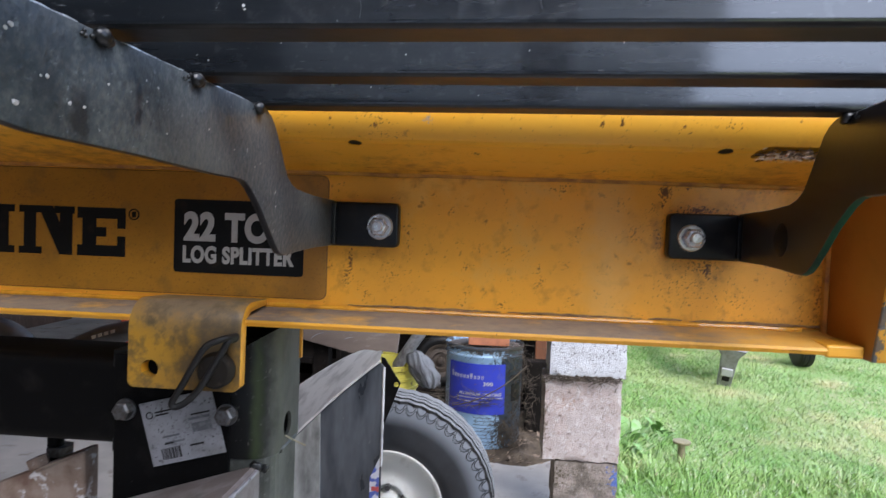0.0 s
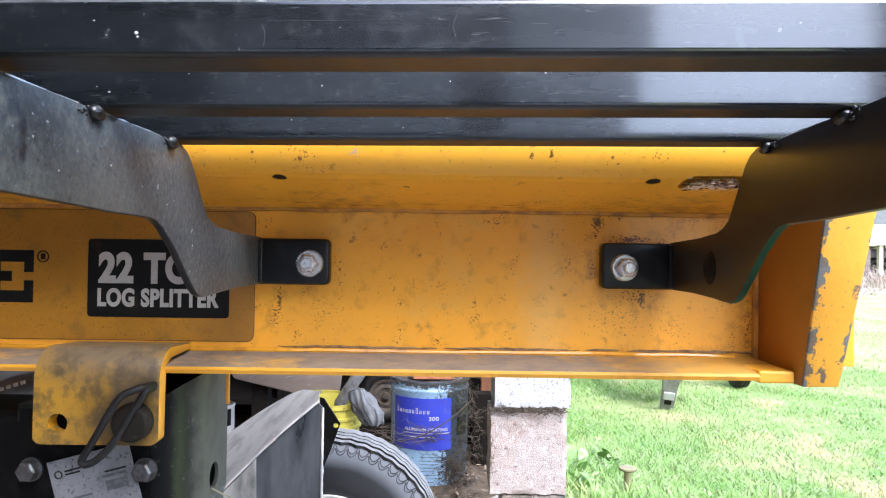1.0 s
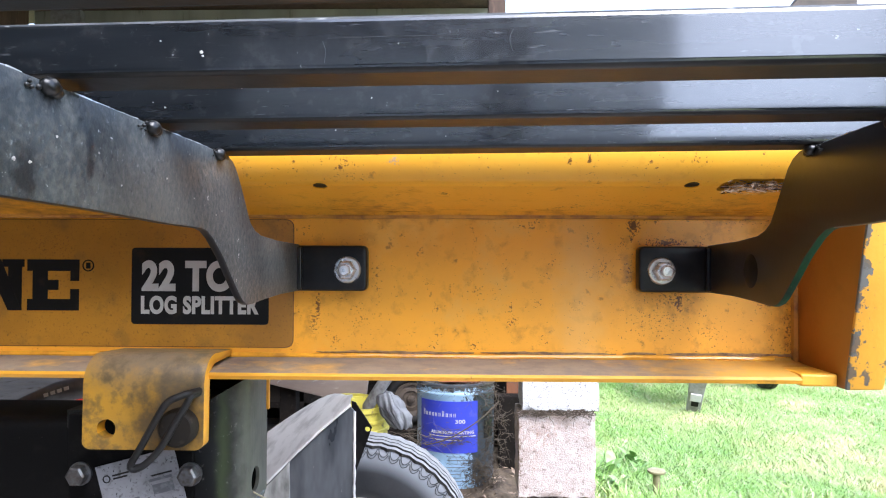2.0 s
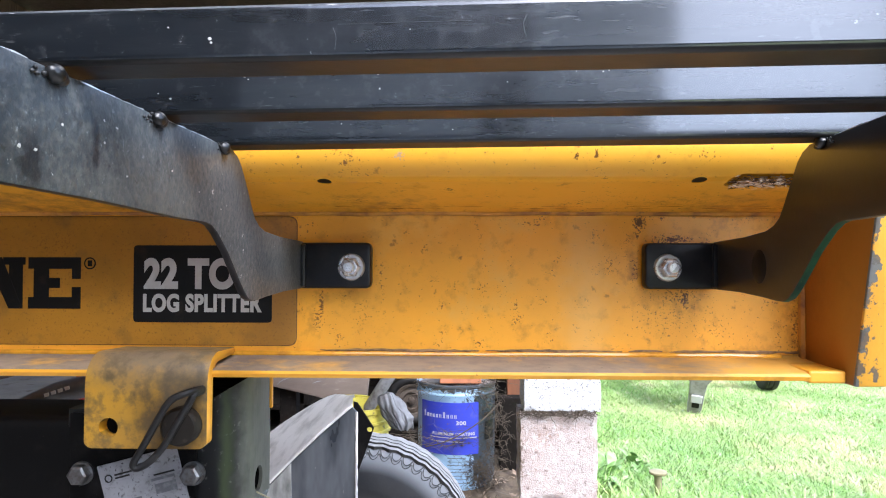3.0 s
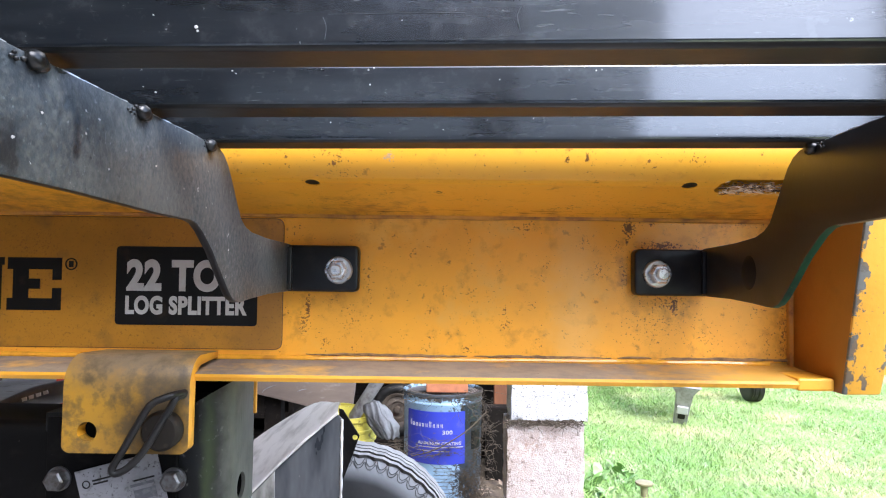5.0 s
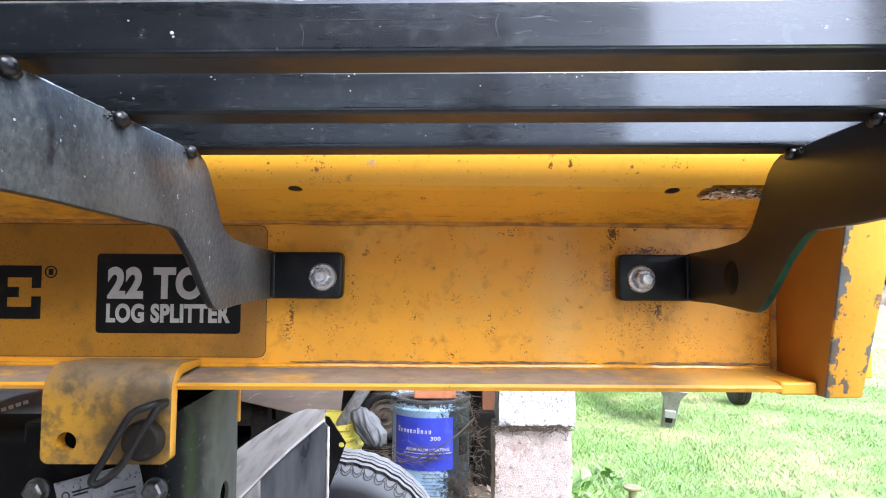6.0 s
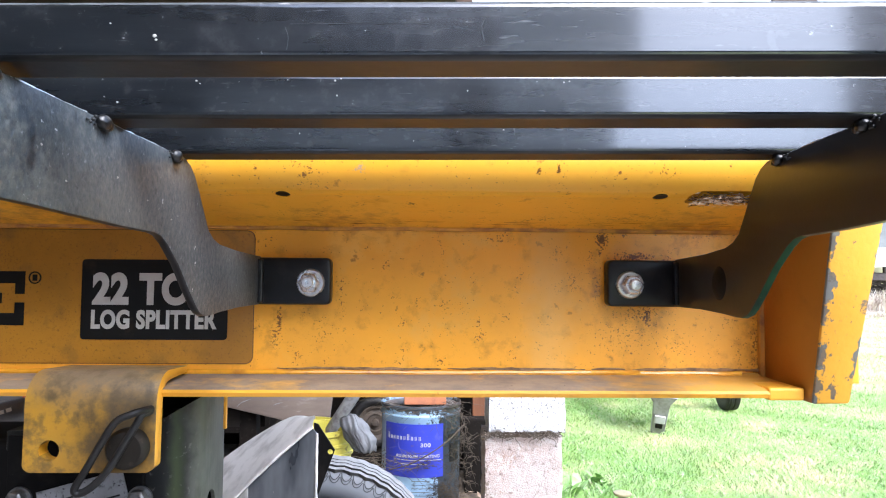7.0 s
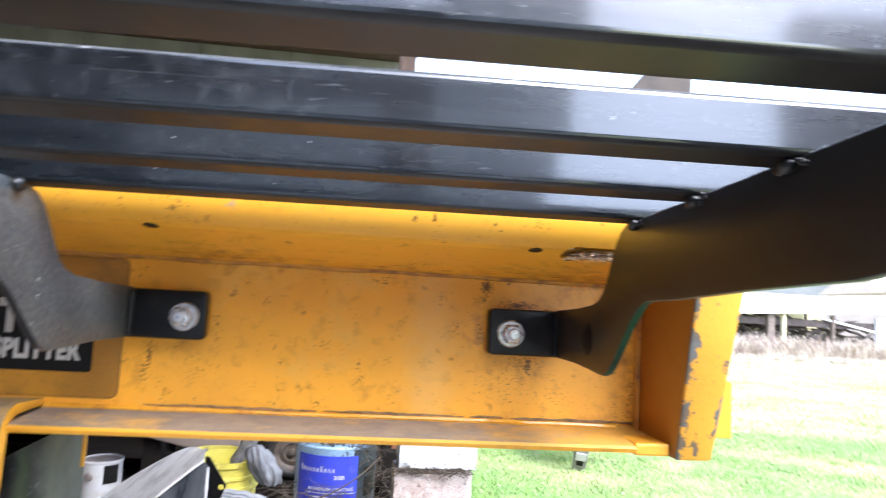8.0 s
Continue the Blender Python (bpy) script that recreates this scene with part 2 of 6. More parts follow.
def prism(outline, axis, a, b, bevel=0.0, seg=2, bm=None):
    """Extrudes an outline, given in the two other axes in order, along axis 'x', 'y' or 'z' from a to b."""
    def at(p, k):
        return {"x": (k, p[0], p[1]), "y": (p[0], k, p[1]), "z": (p[0], p[1], k)}[axis]
    own = bmesh.new()
    v0 = [own.verts.new(at(p, a)) for p in outline]
    v1 = [own.verts.new(at(p, b)) for p in outline]
    f0 = own.faces.new(v0)
    f1 = own.faces.new(v1[::-1])
    n = len(outline)
    for i in range(n):
        own.faces.new((v0[i], v0[(i + 1) % n], v1[(i + 1) % n], v1[i]))
    bmesh.ops.recalc_face_normals(own, faces=own.faces)
    if bevel:
        edges = [e for f in (f0, f1) for e in f.edges]
        bmesh.ops.bevel(own, geom=edges, offset=bevel, segments=seg, affect="EDGES", profile=0.5)
    return merge(own, bm)


def rounded(points, radius, seg=4):
    """An outline with its corners rounded."""
    out = []
    n = len(points)
    for i in range(n):
        p, a, b = Vector(points[i]), Vector(points[i - 1]), Vector(points[(i + 1) % n])
        r = radius[i] if isinstance(radius, (list, tuple)) else radius
        if r <= 0:
            out.append(tuple(p))
            continue
        u, w = (a - p), (b - p)
        r1 = min(r, u.length * 0.45, w.length * 0.45)
        p0, p1 = p + u.normalized() * r1, p + w.normalized() * r1
        for k in range(seg + 1):
            t = k / seg
            out.append(tuple(p0 * (1 - t) ** 2 + p * 2 * t * (1 - t) + p1 * t * t))
    return out


def sweep(points, radius, seg=10, bm=None, closed=False):
    """A round bar along points."""
    own = bmesh.new()
    pts = [Vector(p) for p in points]
    rings = []
    side = None
    n = len(pts)
    for i, p in enumerate(pts):
        d = (pts[min(i + 1, n - 1)] - pts[max(i - 1, 0)]).normalized()
        if side is None:
            side = d.orthogonal().normalized()
        side = (side - d * side.dot(d)).normalized()
        up = d.cross(side)
        r = radius[i] if isinstance(radius, (list, tuple)) else radius
        rings.append([own.verts.new(p + (side * math.cos(a) + up * math.sin(a)) * r) for a in (2 * math.pi * k / seg for k in range(seg))])
    for i in range(n - 1):
        for k in range(seg):
            own.faces.new((rings[i][k], rings[i][(k + 1) % seg], rings[i + 1][(k + 1) % seg], rings[i + 1][k]))
    own.faces.new(rings[0][::-1])
    own.faces.new(rings[-1])
    return merge(own, bm)


def lathe(profile, centre, axis="z", seg=32, bm=None, cap=True):
    """Turns (radius, height) points round an axis through centre."""
    own = bmesh.new()
    rings = []
    for r, h in profile:
        ring = []
        for k in range(seg):
            a = 2 * math.pi * k / seg
            u, w = r * math.cos(a), r * math.sin(a)
            v = {"z": (u, w, h), "y": (u, h, w), "x": (h, u, w)}[axis]
            ring.append(own.verts.new(Vector(v) + Vector(centre)))
        rings.append(ring)
    for i in range(len(rings) - 1):
        for k in range(seg):
            own.faces.new((rings[i][k], rings[i][(k + 1) % seg], rings[i + 1][(k + 1) % seg], rings[i + 1][k]))
    if cap:
        own.faces.new(rings[0][::-1])
        own.faces.new(rings[-1])
    bmesh.ops.recalc_face_normals(own, faces=own.faces)
    return merge(own, bm)


def blob(centre, size, seed=0, rough=0.25, sub=2, bm=None):
    own = bmesh.new()
    bmesh.ops.create_icosphere(own, subdivisions=sub, radius=1)
    for v in own.verts:
        k = 1 + rough * noise.noise(v.co * 1.8 + Vector((seed, seed * 0.7, 3)))
        v.co = Vector((v.co.x * size[0] * k + centre[0], v.co.y * size[1] * k + centre[1], v.co.z * size[2] * k + centre[2]))
    return merge(own, bm)


def lettering(name, text, size, m, material, parent, wide=1.0, bold=0.0, depth=0.0003, label=""):
    cu = bpy.data.curves.new(name, "FONT")
    cu.body, cu.size, cu.offset, cu.extrude, cu.space_character = text, size, bold, depth, 1.08
    tmp = new(name, cu)
    bpy.context.view_layer.update()
    me = bpy.data.meshes.new_from_object(tmp)
    bpy.data.objects.remove(tmp)
    me.transform(m @ Matrix.Diagonal((wide, 1, 1, 1)))
    me.materials.clear()
    me.materials.append(material)
    ob = new(name, me)
    ob.parent = parent
    bpy.context.view_layer.update()
    ob.matrix_parent_inverse = parent.matrix_world.inverted()
    if label:
        tagged(ob, label)
    return ob



def stain(m, spots, scale=620, specks=None, low=0.66, high=0.71):
    """Adds ragged colour, grime and painted shade alike: clusters of specks round the given places (x, y, z, radius,
    height ratio, colour, density).
    """
    nt = m.node_tree
    b = nt.nodes["Principled BSDF"]
    tc = nt.nodes.new("ShaderNodeTexCoord")
    nz = nt.nodes.new("ShaderNodeTexNoise")
    nz.inputs["Scale"].default_value, nz.inputs["Detail"].default_value, nz.inputs["Roughness"].default_value = scale, 5, 0.65
    nt.links.new(tc.outputs["Object"], nz.inputs["Vector"])
    col = b.inputs["Base Color"].links[0].from_socket

    def mixed(fac, colour, col):
        mx = nt.nodes.new("ShaderNodeMix")
        mx.data_type = "RGBA"
        nt.links.new(fac, mx.inputs["Factor"])
        nt.links.new(col, mx.inputs["A"])
        mx.inputs["B"].default_value = (*colour, 1)
        return mx.outputs["Result"]

    def ranged(value, a, b, c=0.0, d=1.0):
        mr = nt.nodes.new("ShaderNodeMapRange")
        for key, v in (("From Min", a), ("From Max", b), ("To Min", c), ("To Max", d)):
            mr.inputs[key].default_value = v
        nt.links.new(value, mr.inputs["Value"])
        return mr.outputs[0]

    def added(u, w):
        ad = nt.nodes.new("ShaderNodeMath")
        ad.operation = "ADD"
        nt.links.new(u, ad.inputs[0])
        nt.links.new(w, ad.inputs[1])
        return ad.outputs[0]

    if specks:
        colour, low_scale, gain = specks
        lo = nt.nodes.new("ShaderNodeTexNoise")
        lo.inputs["Scale"].default_value, lo.inputs["Detail"].default_value = low_scale, 3
        nt.links.new(tc.outputs["Object"], lo.inputs["Vector"])
        col = mixed(ranged(added(nz.outputs["Fac"], ranged(lo.outputs["Fac"], 0.45, 0.75, 0.0, gain)), 0.70, 0.745), colour, col)
    for x, y, z, r, tall, colour, density in spots:
        mp = nt.nodes.new("ShaderNodeMapping")
        mp.inputs["Location"].default_value = (-x / r, -y / r, -z / (r * tall))
        mp.inputs["Scale"].default_value = (1 / r, 1 / r, 1 / (r * tall))
        nt.links.new(tc.outputs["Object"], mp.inputs["Vector"])
        ln = nt.nodes.new("ShaderNodeVectorMath")
        ln.operation = "LENGTH"
        nt.links.new(mp.outputs[0], ln.inputs[0])
        near = ranged(ln.outputs["Value"], 1.4, 0.0, 0.0, 0.03 + 0.30 * density ** 1.4)
        col = mixed(ranged(added(nz.outputs["Fac"], near), low, high, 0.0, 0.92), colour, col)
    nt.links.new(col, b.inputs["Base Color"])
    return m


def edge_wear(m, left, right, slope, colour):
    """Bare metal where the paint has flaked from the two upright edges of a plate, wider in some places than in others."""
    nt = m.node_tree
    b = nt.nodes["Principled BSDF"]
    tc = nt.nodes.new("ShaderNodeTexCoord")
    sp = nt.nodes.new("ShaderNodeSeparateXYZ")
    nt.links.new(tc.outputs["Object"], sp.inputs[0])

    def op(kind, u, w):
        ma = nt.nodes.new("ShaderNodeMath")
        ma.operation = kind
        for k, v in enumerate((u, w)):
            if isinstance(v, (int, float)):
                ma.inputs[k].default_value = v
            else:
                nt.links.new(v, ma.inputs[k])
        return ma.outputs[0]

    def grain(scale, detail):
        n = nt.nodes.new("ShaderNodeTexNoise")
        n.inputs["Scale"].default_value, n.inputs["Detail"].default_value, n.inputs["Roughness"].default_value = scale, detail, 0.6
        nt.links.new(tc.outputs["Object"], n.inputs["Vector"])
        return n.outputs["Fac"]

    from_left = op("SUBTRACT", sp.outputs["X"], left)
    from_right = op("SUBTRACT", op("ADD", op("MULTIPLY", op("SUBTRACT", sp.outputs["Z"], 0.649), slope), right), sp.outputs["X"])
    reach_left = op("ADD", op("MULTIPLY", op("SUBTRACT", grain(26, 3), 0.475), 0.075), op("MULTIPLY", op("SUBTRACT", grain(190, 6), 0.5), 0.022))
    reach_right = op("ADD", op("MULTIPLY", op("SUBTRACT", grain(33, 3), 0.52), 0.06), op("MULTIPLY", op("SUBTRACT", grain(230, 6), 0.5), 0.018))
    bare = op("MAXIMUM", op("GREATER_THAN", op("MAXIMUM", reach_left, 0.0007), from_left), op("GREATER_THAN", reach_right, from_right))
    mx = nt.nodes.new("ShaderNodeMix")
    mx.data_type = "RGBA"
    nt.links.new(bare, mx.inputs["Factor"])
    nt.links.new(b.inputs["Base Color"].links[0].from_socket, mx.inputs["A"])
    mx.inputs["B"].default_value = (*colour, 1)
    nt.links.new(mx.outputs["Result"], b.inputs["Base Color"])


GR = (0.10, 0.038, 0.011)
RU_SHADE = (0.30, 0.115, 0.02)
BR = (0.24, 0.10, 0.02)
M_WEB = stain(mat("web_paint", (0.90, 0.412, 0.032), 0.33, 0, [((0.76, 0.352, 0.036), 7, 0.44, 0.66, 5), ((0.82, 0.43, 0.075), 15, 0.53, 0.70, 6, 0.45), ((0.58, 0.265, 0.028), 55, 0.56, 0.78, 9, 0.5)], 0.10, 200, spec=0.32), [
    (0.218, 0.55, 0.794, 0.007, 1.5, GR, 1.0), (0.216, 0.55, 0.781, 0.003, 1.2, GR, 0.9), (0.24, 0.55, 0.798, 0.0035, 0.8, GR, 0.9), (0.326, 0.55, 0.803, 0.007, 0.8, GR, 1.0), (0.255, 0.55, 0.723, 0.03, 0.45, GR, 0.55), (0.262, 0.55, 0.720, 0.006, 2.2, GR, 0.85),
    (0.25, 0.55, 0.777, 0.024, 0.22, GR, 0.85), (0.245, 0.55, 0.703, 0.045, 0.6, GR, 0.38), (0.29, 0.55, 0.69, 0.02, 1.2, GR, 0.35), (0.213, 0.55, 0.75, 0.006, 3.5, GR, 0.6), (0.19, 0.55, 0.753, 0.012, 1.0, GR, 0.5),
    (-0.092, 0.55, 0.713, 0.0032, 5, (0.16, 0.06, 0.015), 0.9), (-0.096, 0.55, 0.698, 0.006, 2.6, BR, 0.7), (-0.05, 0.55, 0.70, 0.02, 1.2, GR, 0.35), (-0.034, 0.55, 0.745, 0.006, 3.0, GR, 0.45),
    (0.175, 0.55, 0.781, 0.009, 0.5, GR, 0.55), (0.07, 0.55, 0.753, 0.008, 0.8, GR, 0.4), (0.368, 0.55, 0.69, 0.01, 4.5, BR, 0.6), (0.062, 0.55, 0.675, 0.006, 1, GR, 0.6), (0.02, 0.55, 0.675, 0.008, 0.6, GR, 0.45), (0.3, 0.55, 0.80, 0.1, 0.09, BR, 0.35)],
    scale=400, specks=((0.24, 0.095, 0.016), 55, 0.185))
# Soft browns along creases, end corner and tabs: rust and painted shade together.
stain(M_WEB, [(0.0, 0.55, 0.805, 0.12, 0.12, RU_SHADE, 0.8), (0.33, 0.55, 0.80, 0.08, 0.30, RU_SHADE, 0.85), (0.365, 0.55, 0.735, 0.022, 4.0, RU_SHADE, 0.9), (-0.10, 0.55, 0.70, 0.014, 3.0, RU_SHADE, 0.7), (0.30, 0.55, 0.670, 0.11, 0.14, RU_SHADE, 0.7), (0.212, 0.55, 0.75, 0.016, 2.4, RU_SHADE, 0.8),
    (0.25, 0.55, 0.715, 0.05, 0.5, (0.36, 0.16, 0.022), 0.7), (0.10, 0.55, 0.69, 0.10, 0.25, (0.46, 0.205, 0.025), 0.5), (-0.06, 0.55, 0.72, 0.03, 1.2, (0.42, 0.18, 0.022), 0.6)], scale=60, low=0.64, high=0.98)

stain(M_BLACK, [(-0.02, 0.161, 0.846, 0.05, 0.35, (0.022, 0.025, 0.029), 0.7), (0.055, 0.161, 0.850, 0.028, 0.45, (0.040, 0.044, 0.048), 0.8), (0.12, 0.247, 0.852, 0.03, 0.25, (0.045, 0.048, 0.052), 0.8), (0.02, 0.247, 0.845, 0.06, 0.2, (0.020, 0.023, 0.026), 0.7), (0.10, 0.335, 0.847, 0.05, 0.2, (0.020, 0.023, 0.026), 0.7)], scale=130, low=0.58, high=0.92)
stain(M_BLACK, [(-0.07, 0.161, 0.848, 0.007, 0.7, (0.16, 0.165, 0.17), 0.51), (0.05, 0.162, 0.857, 0.012, 0.4, (0.16, 0.165, 0.17), 0.65), (0.072, 0.161, 0.848, 0.004, 2.0, (0.16, 0.165, 0.17), 0.56), (0.001, 0.161, 0.847, 0.0012, 6, (0.16, 0.165, 0.17), 0.75),
    (0.135, 0.247, 0.852, 0.008, 0.8, (0.16, 0.165, 0.17), 0.56), (0.01, 0.247, 0.856, 0.006, 0.5, (0.16, 0.165, 0.17), 0.56), (-0.03, 0.247, 0.850, 0.004, 1.5, (0.16, 0.165, 0.17), 0.51), (0.11, 0.335, 0.85, 0.003, 2.0, (0.16, 0.165, 0.17), 0.65), (0.19, 0.335, 0.848, 0.006, 1, (0.16, 0.165, 0.17), 0.46),
    (0.15, 0.161, 0.84, 0.006, 1.5, (0.16, 0.165, 0.17), 0.41), (0.22, 0.247, 0.845, 0.008, 1, (0.16, 0.165, 0.17), 0.38)], scale=260, low=0.70, high=0.76)
M_FLANGE = stain(mat("flange_paint", YEL, 0.32, 0, [((0.74, 0.37, 0.034), 8, 0.45, 0.7, 4), ((0.58, 0.265, 0.028), 40, 0.58, 0.80, 9, 0.5)], 0.10, 220, spec=0.22), [
    (0.035, 0.47, 0.816, 0.005, 1, GR, 0.9), (-0.005, 0.428, 0.84, 0.005, 0.8, (0.45, 0.30, 0.2), 0.95), (0.136, 0.429, 0.838, 0.0022, 2.2, GR, 1.0), (0.152, 0.429, 0.841, 0.002, 2.2, GR, 1.0),
    (-0.06, 0.50, 0.811, 0.05, 0.12, BR, 0.25), (0.24, 0.52, 0.81, 0.12, 0.05, BR, 0.3)], scale=400, specks=(BR, 40, 0.17))
# Shade painted into the flange's left end; rust and shade along its crease.
stain(M_FLANGE, [(-0.36, 0.525, 0.807, 0.17, 0.08, (0.22, 0.10, 0.022), 1.1), (-0.03, 0.535, 0.806, 0.11, 0.14, RU_SHADE, 0.85), (0.31, 0.535, 0.806, 0.11, 0.14, RU_SHADE, 0.9), (0.12, 0.54, 0.804, 0.09, 0.08, RU_SHADE, 0.6), (0.33, 0.47, 0.818, 0.04, 0.3, (0.50, 0.23, 0.028), 0.6)], scale=60, low=0.64, high=0.98)
M_BRACKET = stain(mat("grimy_bracket_paint", (0.47, 0.245, 0.022), 0.42, 0, [((0.36, 0.19, 0.026), 12, 0.42, 0.66, 6), ((0.22, 0.125, 0.032), 90, 0.56, 0.76, 9, 0.6), ((0.07, 0.045, 0.025), 240, 0.70, 0.75, 5)], 0.2, 250), [
    (-0.23, 0.495, 0.676, 0.090, 0.34, (0.16, 0.125, 0.086), 1.9), (-0.203, 0.476, 0.618, 0.034, 1.1, (0.034, 0.026, 0.018), 1.9), (-0.203, 0.476, 0.648, 0.024, 0.8, (0.11, 0.078, 0.042), 1.4), (-0.226, 0.476, 0.604, 0.014, 1.2, (0.10, 0.062, 0.02), 0.8), (-0.262, 0.476, 0.655, 0.016, 0.4, (0.10, 0.07, 0.03), 0.7)], scale=55, low=0.50, high=1.06)
stain(M_ARM, [(-0.12, 0.085, 0.83, 0.105, 0.9, (0.021, 0.028, 0.036), 1.15)], scale=60, low=0.56, high=0.90)
stain(M_ARM, [(-0.115, 0.27, 0.788, 0.10, 0.20, (0.120, 0.122, 0.108), 1.0)], scale=260, low=0.54, high=0.95)
stain(M_ARM, [(-0.119, 0.199, 0.806, 0.0034, 5.5, (0.012, 0.015, 0.020), 1.5), (-0.119, 0.193, 0.818, 0.012, 0.7, (0.020, 0.036, 0.050), 1.1), (-0.117, 0.342, 0.825, 0.008, 1.1, (0.010, 0.011, 0.012), 1.4), (-0.117, 0.254, 0.826, 0.008, 1.1, (0.010, 0.011, 0.012), 1.4), (-0.118, 0.170, 0.828, 0.008, 1.1, (0.010, 0.011, 0.012), 1.3), (-0.120, 0.155, 0.793, 0.0085, 1.4, (0.014, 0.017, 0.022), 1.5), (-0.119, 0.228, 0.826, 0.006, 1.6, (0.024, 0.030, 0.036), 1.2), (-0.120, 0.150, 0.81, 0.004, 3, (0.026, 0.030, 0.034), 1.0), (-0.113, 0.345, 0.822, 0.006, 1.5, (0.05, 0.045, 0.03), 1.0)], scale=120, low=0.66, high=0.92)
M_GRIME = mat("grimy_weld_paint", (0.55, 0.24, 0.022), 0.55, 0, [((0.30, 0.115, 0.02), 40, 0.45, 0.6, 8), ((0.10, 0.045, 0.015), 90, 0.60, 0.7, 6)], 0.5, 300)
M_END = mat("end_plate_paint", (0.74, 0.365, 0.034), 0.45, 0, [((0.68, 0.31, 0.026), 10, 0.42, 0.7, 6), ((0.13, 0.115, 0.095), 34, 0.615, 0.625, 9, 0.75)], 0.35, 160)
BARE = (0.12, 0.105, 0.085)
edge_wear(M_END, 0.3785, 0.4135, 0.077, (0.15, 0.15, 0.135))
stain(M_END, [(0.381, 0.475, 0.665, 0.008, 2.2, BARE, 1.0), (0.382, 0.468, 0.692, 0.008, 1.8, BARE, 1.0), (0.380, 0.46, 0.73, 0.005, 4.5, BARE, 1.0), (0.383, 0.45, 0.757, 0.007, 0.8, BARE, 1.0), (0.380, 0.445, 0.785, 0.004, 5, BARE, 1.0),
    (0.412, 0.476, 0.682, 0.005, 3.5, BARE, 1.0), (0.418, 0.465, 0.735, 0.008, 1, BARE, 1.0), (0.396, 0.475, 0.662, 0.006, 1.2, BARE, 1.0)], scale=200)
# The plate's yellow again, darkened in colour for the shaded inner face.
M_END_SHADED = mat("end_plate_inner_paint", (0.37, 0.140, 0.016), 0.40, 0, [((0.30, 0.105, 0.013), 14, 0.45, 0.7, 6), ((0.30, 0.12, 0.02), 40, 0.6, 0.8, 8)], 0.15, 200)
stain(M_BLOCK_D, [(0.375, 1.50, 0.145, 0.028, 1.4, (0.07, 0.12, 0.34), 1.0), (0.23, 1.50, 0.15, 0.05, 0.8, (0.10, 0.08, 0.05), 0.7)], scale=110)
stain(M_BLOCK, [(0.28, 1.50, 0.385, 0.10, 0.06, (0.10, 0.075, 0.055), 0.9), (0.19, 1.50, 0.28, 0.016, 6, (0.16, 0.12, 0.09), 0.8), (0.25, 1.50, 0.33, 0.06, 0.6, (0.34, 0.23, 0.18), 0.5)], scale=120)
stain(M_DECAL, [], specks=(BR, 25, 0.15))
# Right third and rim: dirt and painted shade together, near black.
stain(M_BUCKET, [(0.18, 2.10, 0.17, 0.125, 2.4, (0.014, 0.012, 0.010), 2.0), (0.0335, 2.02, 0.358, 0.22, 0.10, (0.03, 0.024, 0.018), 1.5), (0.109, 2.02, 0.065, 0.047, 1.4, (0.05, 0.04, 0.025), 0.6)], scale=80, specks=((0.05, 0.04, 0.03), 14, 0.18))
M_DECALEDGE = mat("decal_edge_dirt", (0.16, 0.08, 0.02), 0.6, 0, [((0.06, 0.03, 0.01), 60, 0.45, 0.65, 6)])
def ring_tone(m, centre, inner, outer, colour, strength):
    """Colour that strengthens outwards round a wheel's axle, which lies along y."""
    nt = m.node_tree
    b = nt.nodes["Principled BSDF"]
    tc = nt.nodes.new("ShaderNodeTexCoord")
    mp = nt.nodes.new("ShaderNodeMapping")
    mp.inputs["Location"].default_value = (-centre[0], 0, -centre[2])
    mp.inputs["Scale"].default_value = (1, 0, 1)
    ln = nt.nodes.new("ShaderNodeVectorMath")
    ln.operation = "LENGTH"
    mr = nt.nodes.new("ShaderNodeMapRange")
    mr.inputs["From Min"].default_value, mr.inputs["From Max"].default_value, mr.inputs["To Max"].default_value = inner, outer, strength
    mx = nt.nodes.new("ShaderNodeMix")
    mx.data_type = "RGBA"
    mx.inputs["B"].default_value = (*colour, 1)
    nt.links.new(tc.outputs["Object"], mp.inputs["Vector"])
    nt.links.new(mp.outputs[0], ln.inputs[0])
    nt.links.new(ln.outputs["Value"], mr.inputs["Value"])
    nt.links.new(mr.outputs[0], mx.inputs["Factor"])
    nt.links.new(b.inputs["Base Color"].links[0].from_socket, mx.inputs["A"])
    nt.links.new(mx.outputs["Result"], b.inputs["Base Color"])


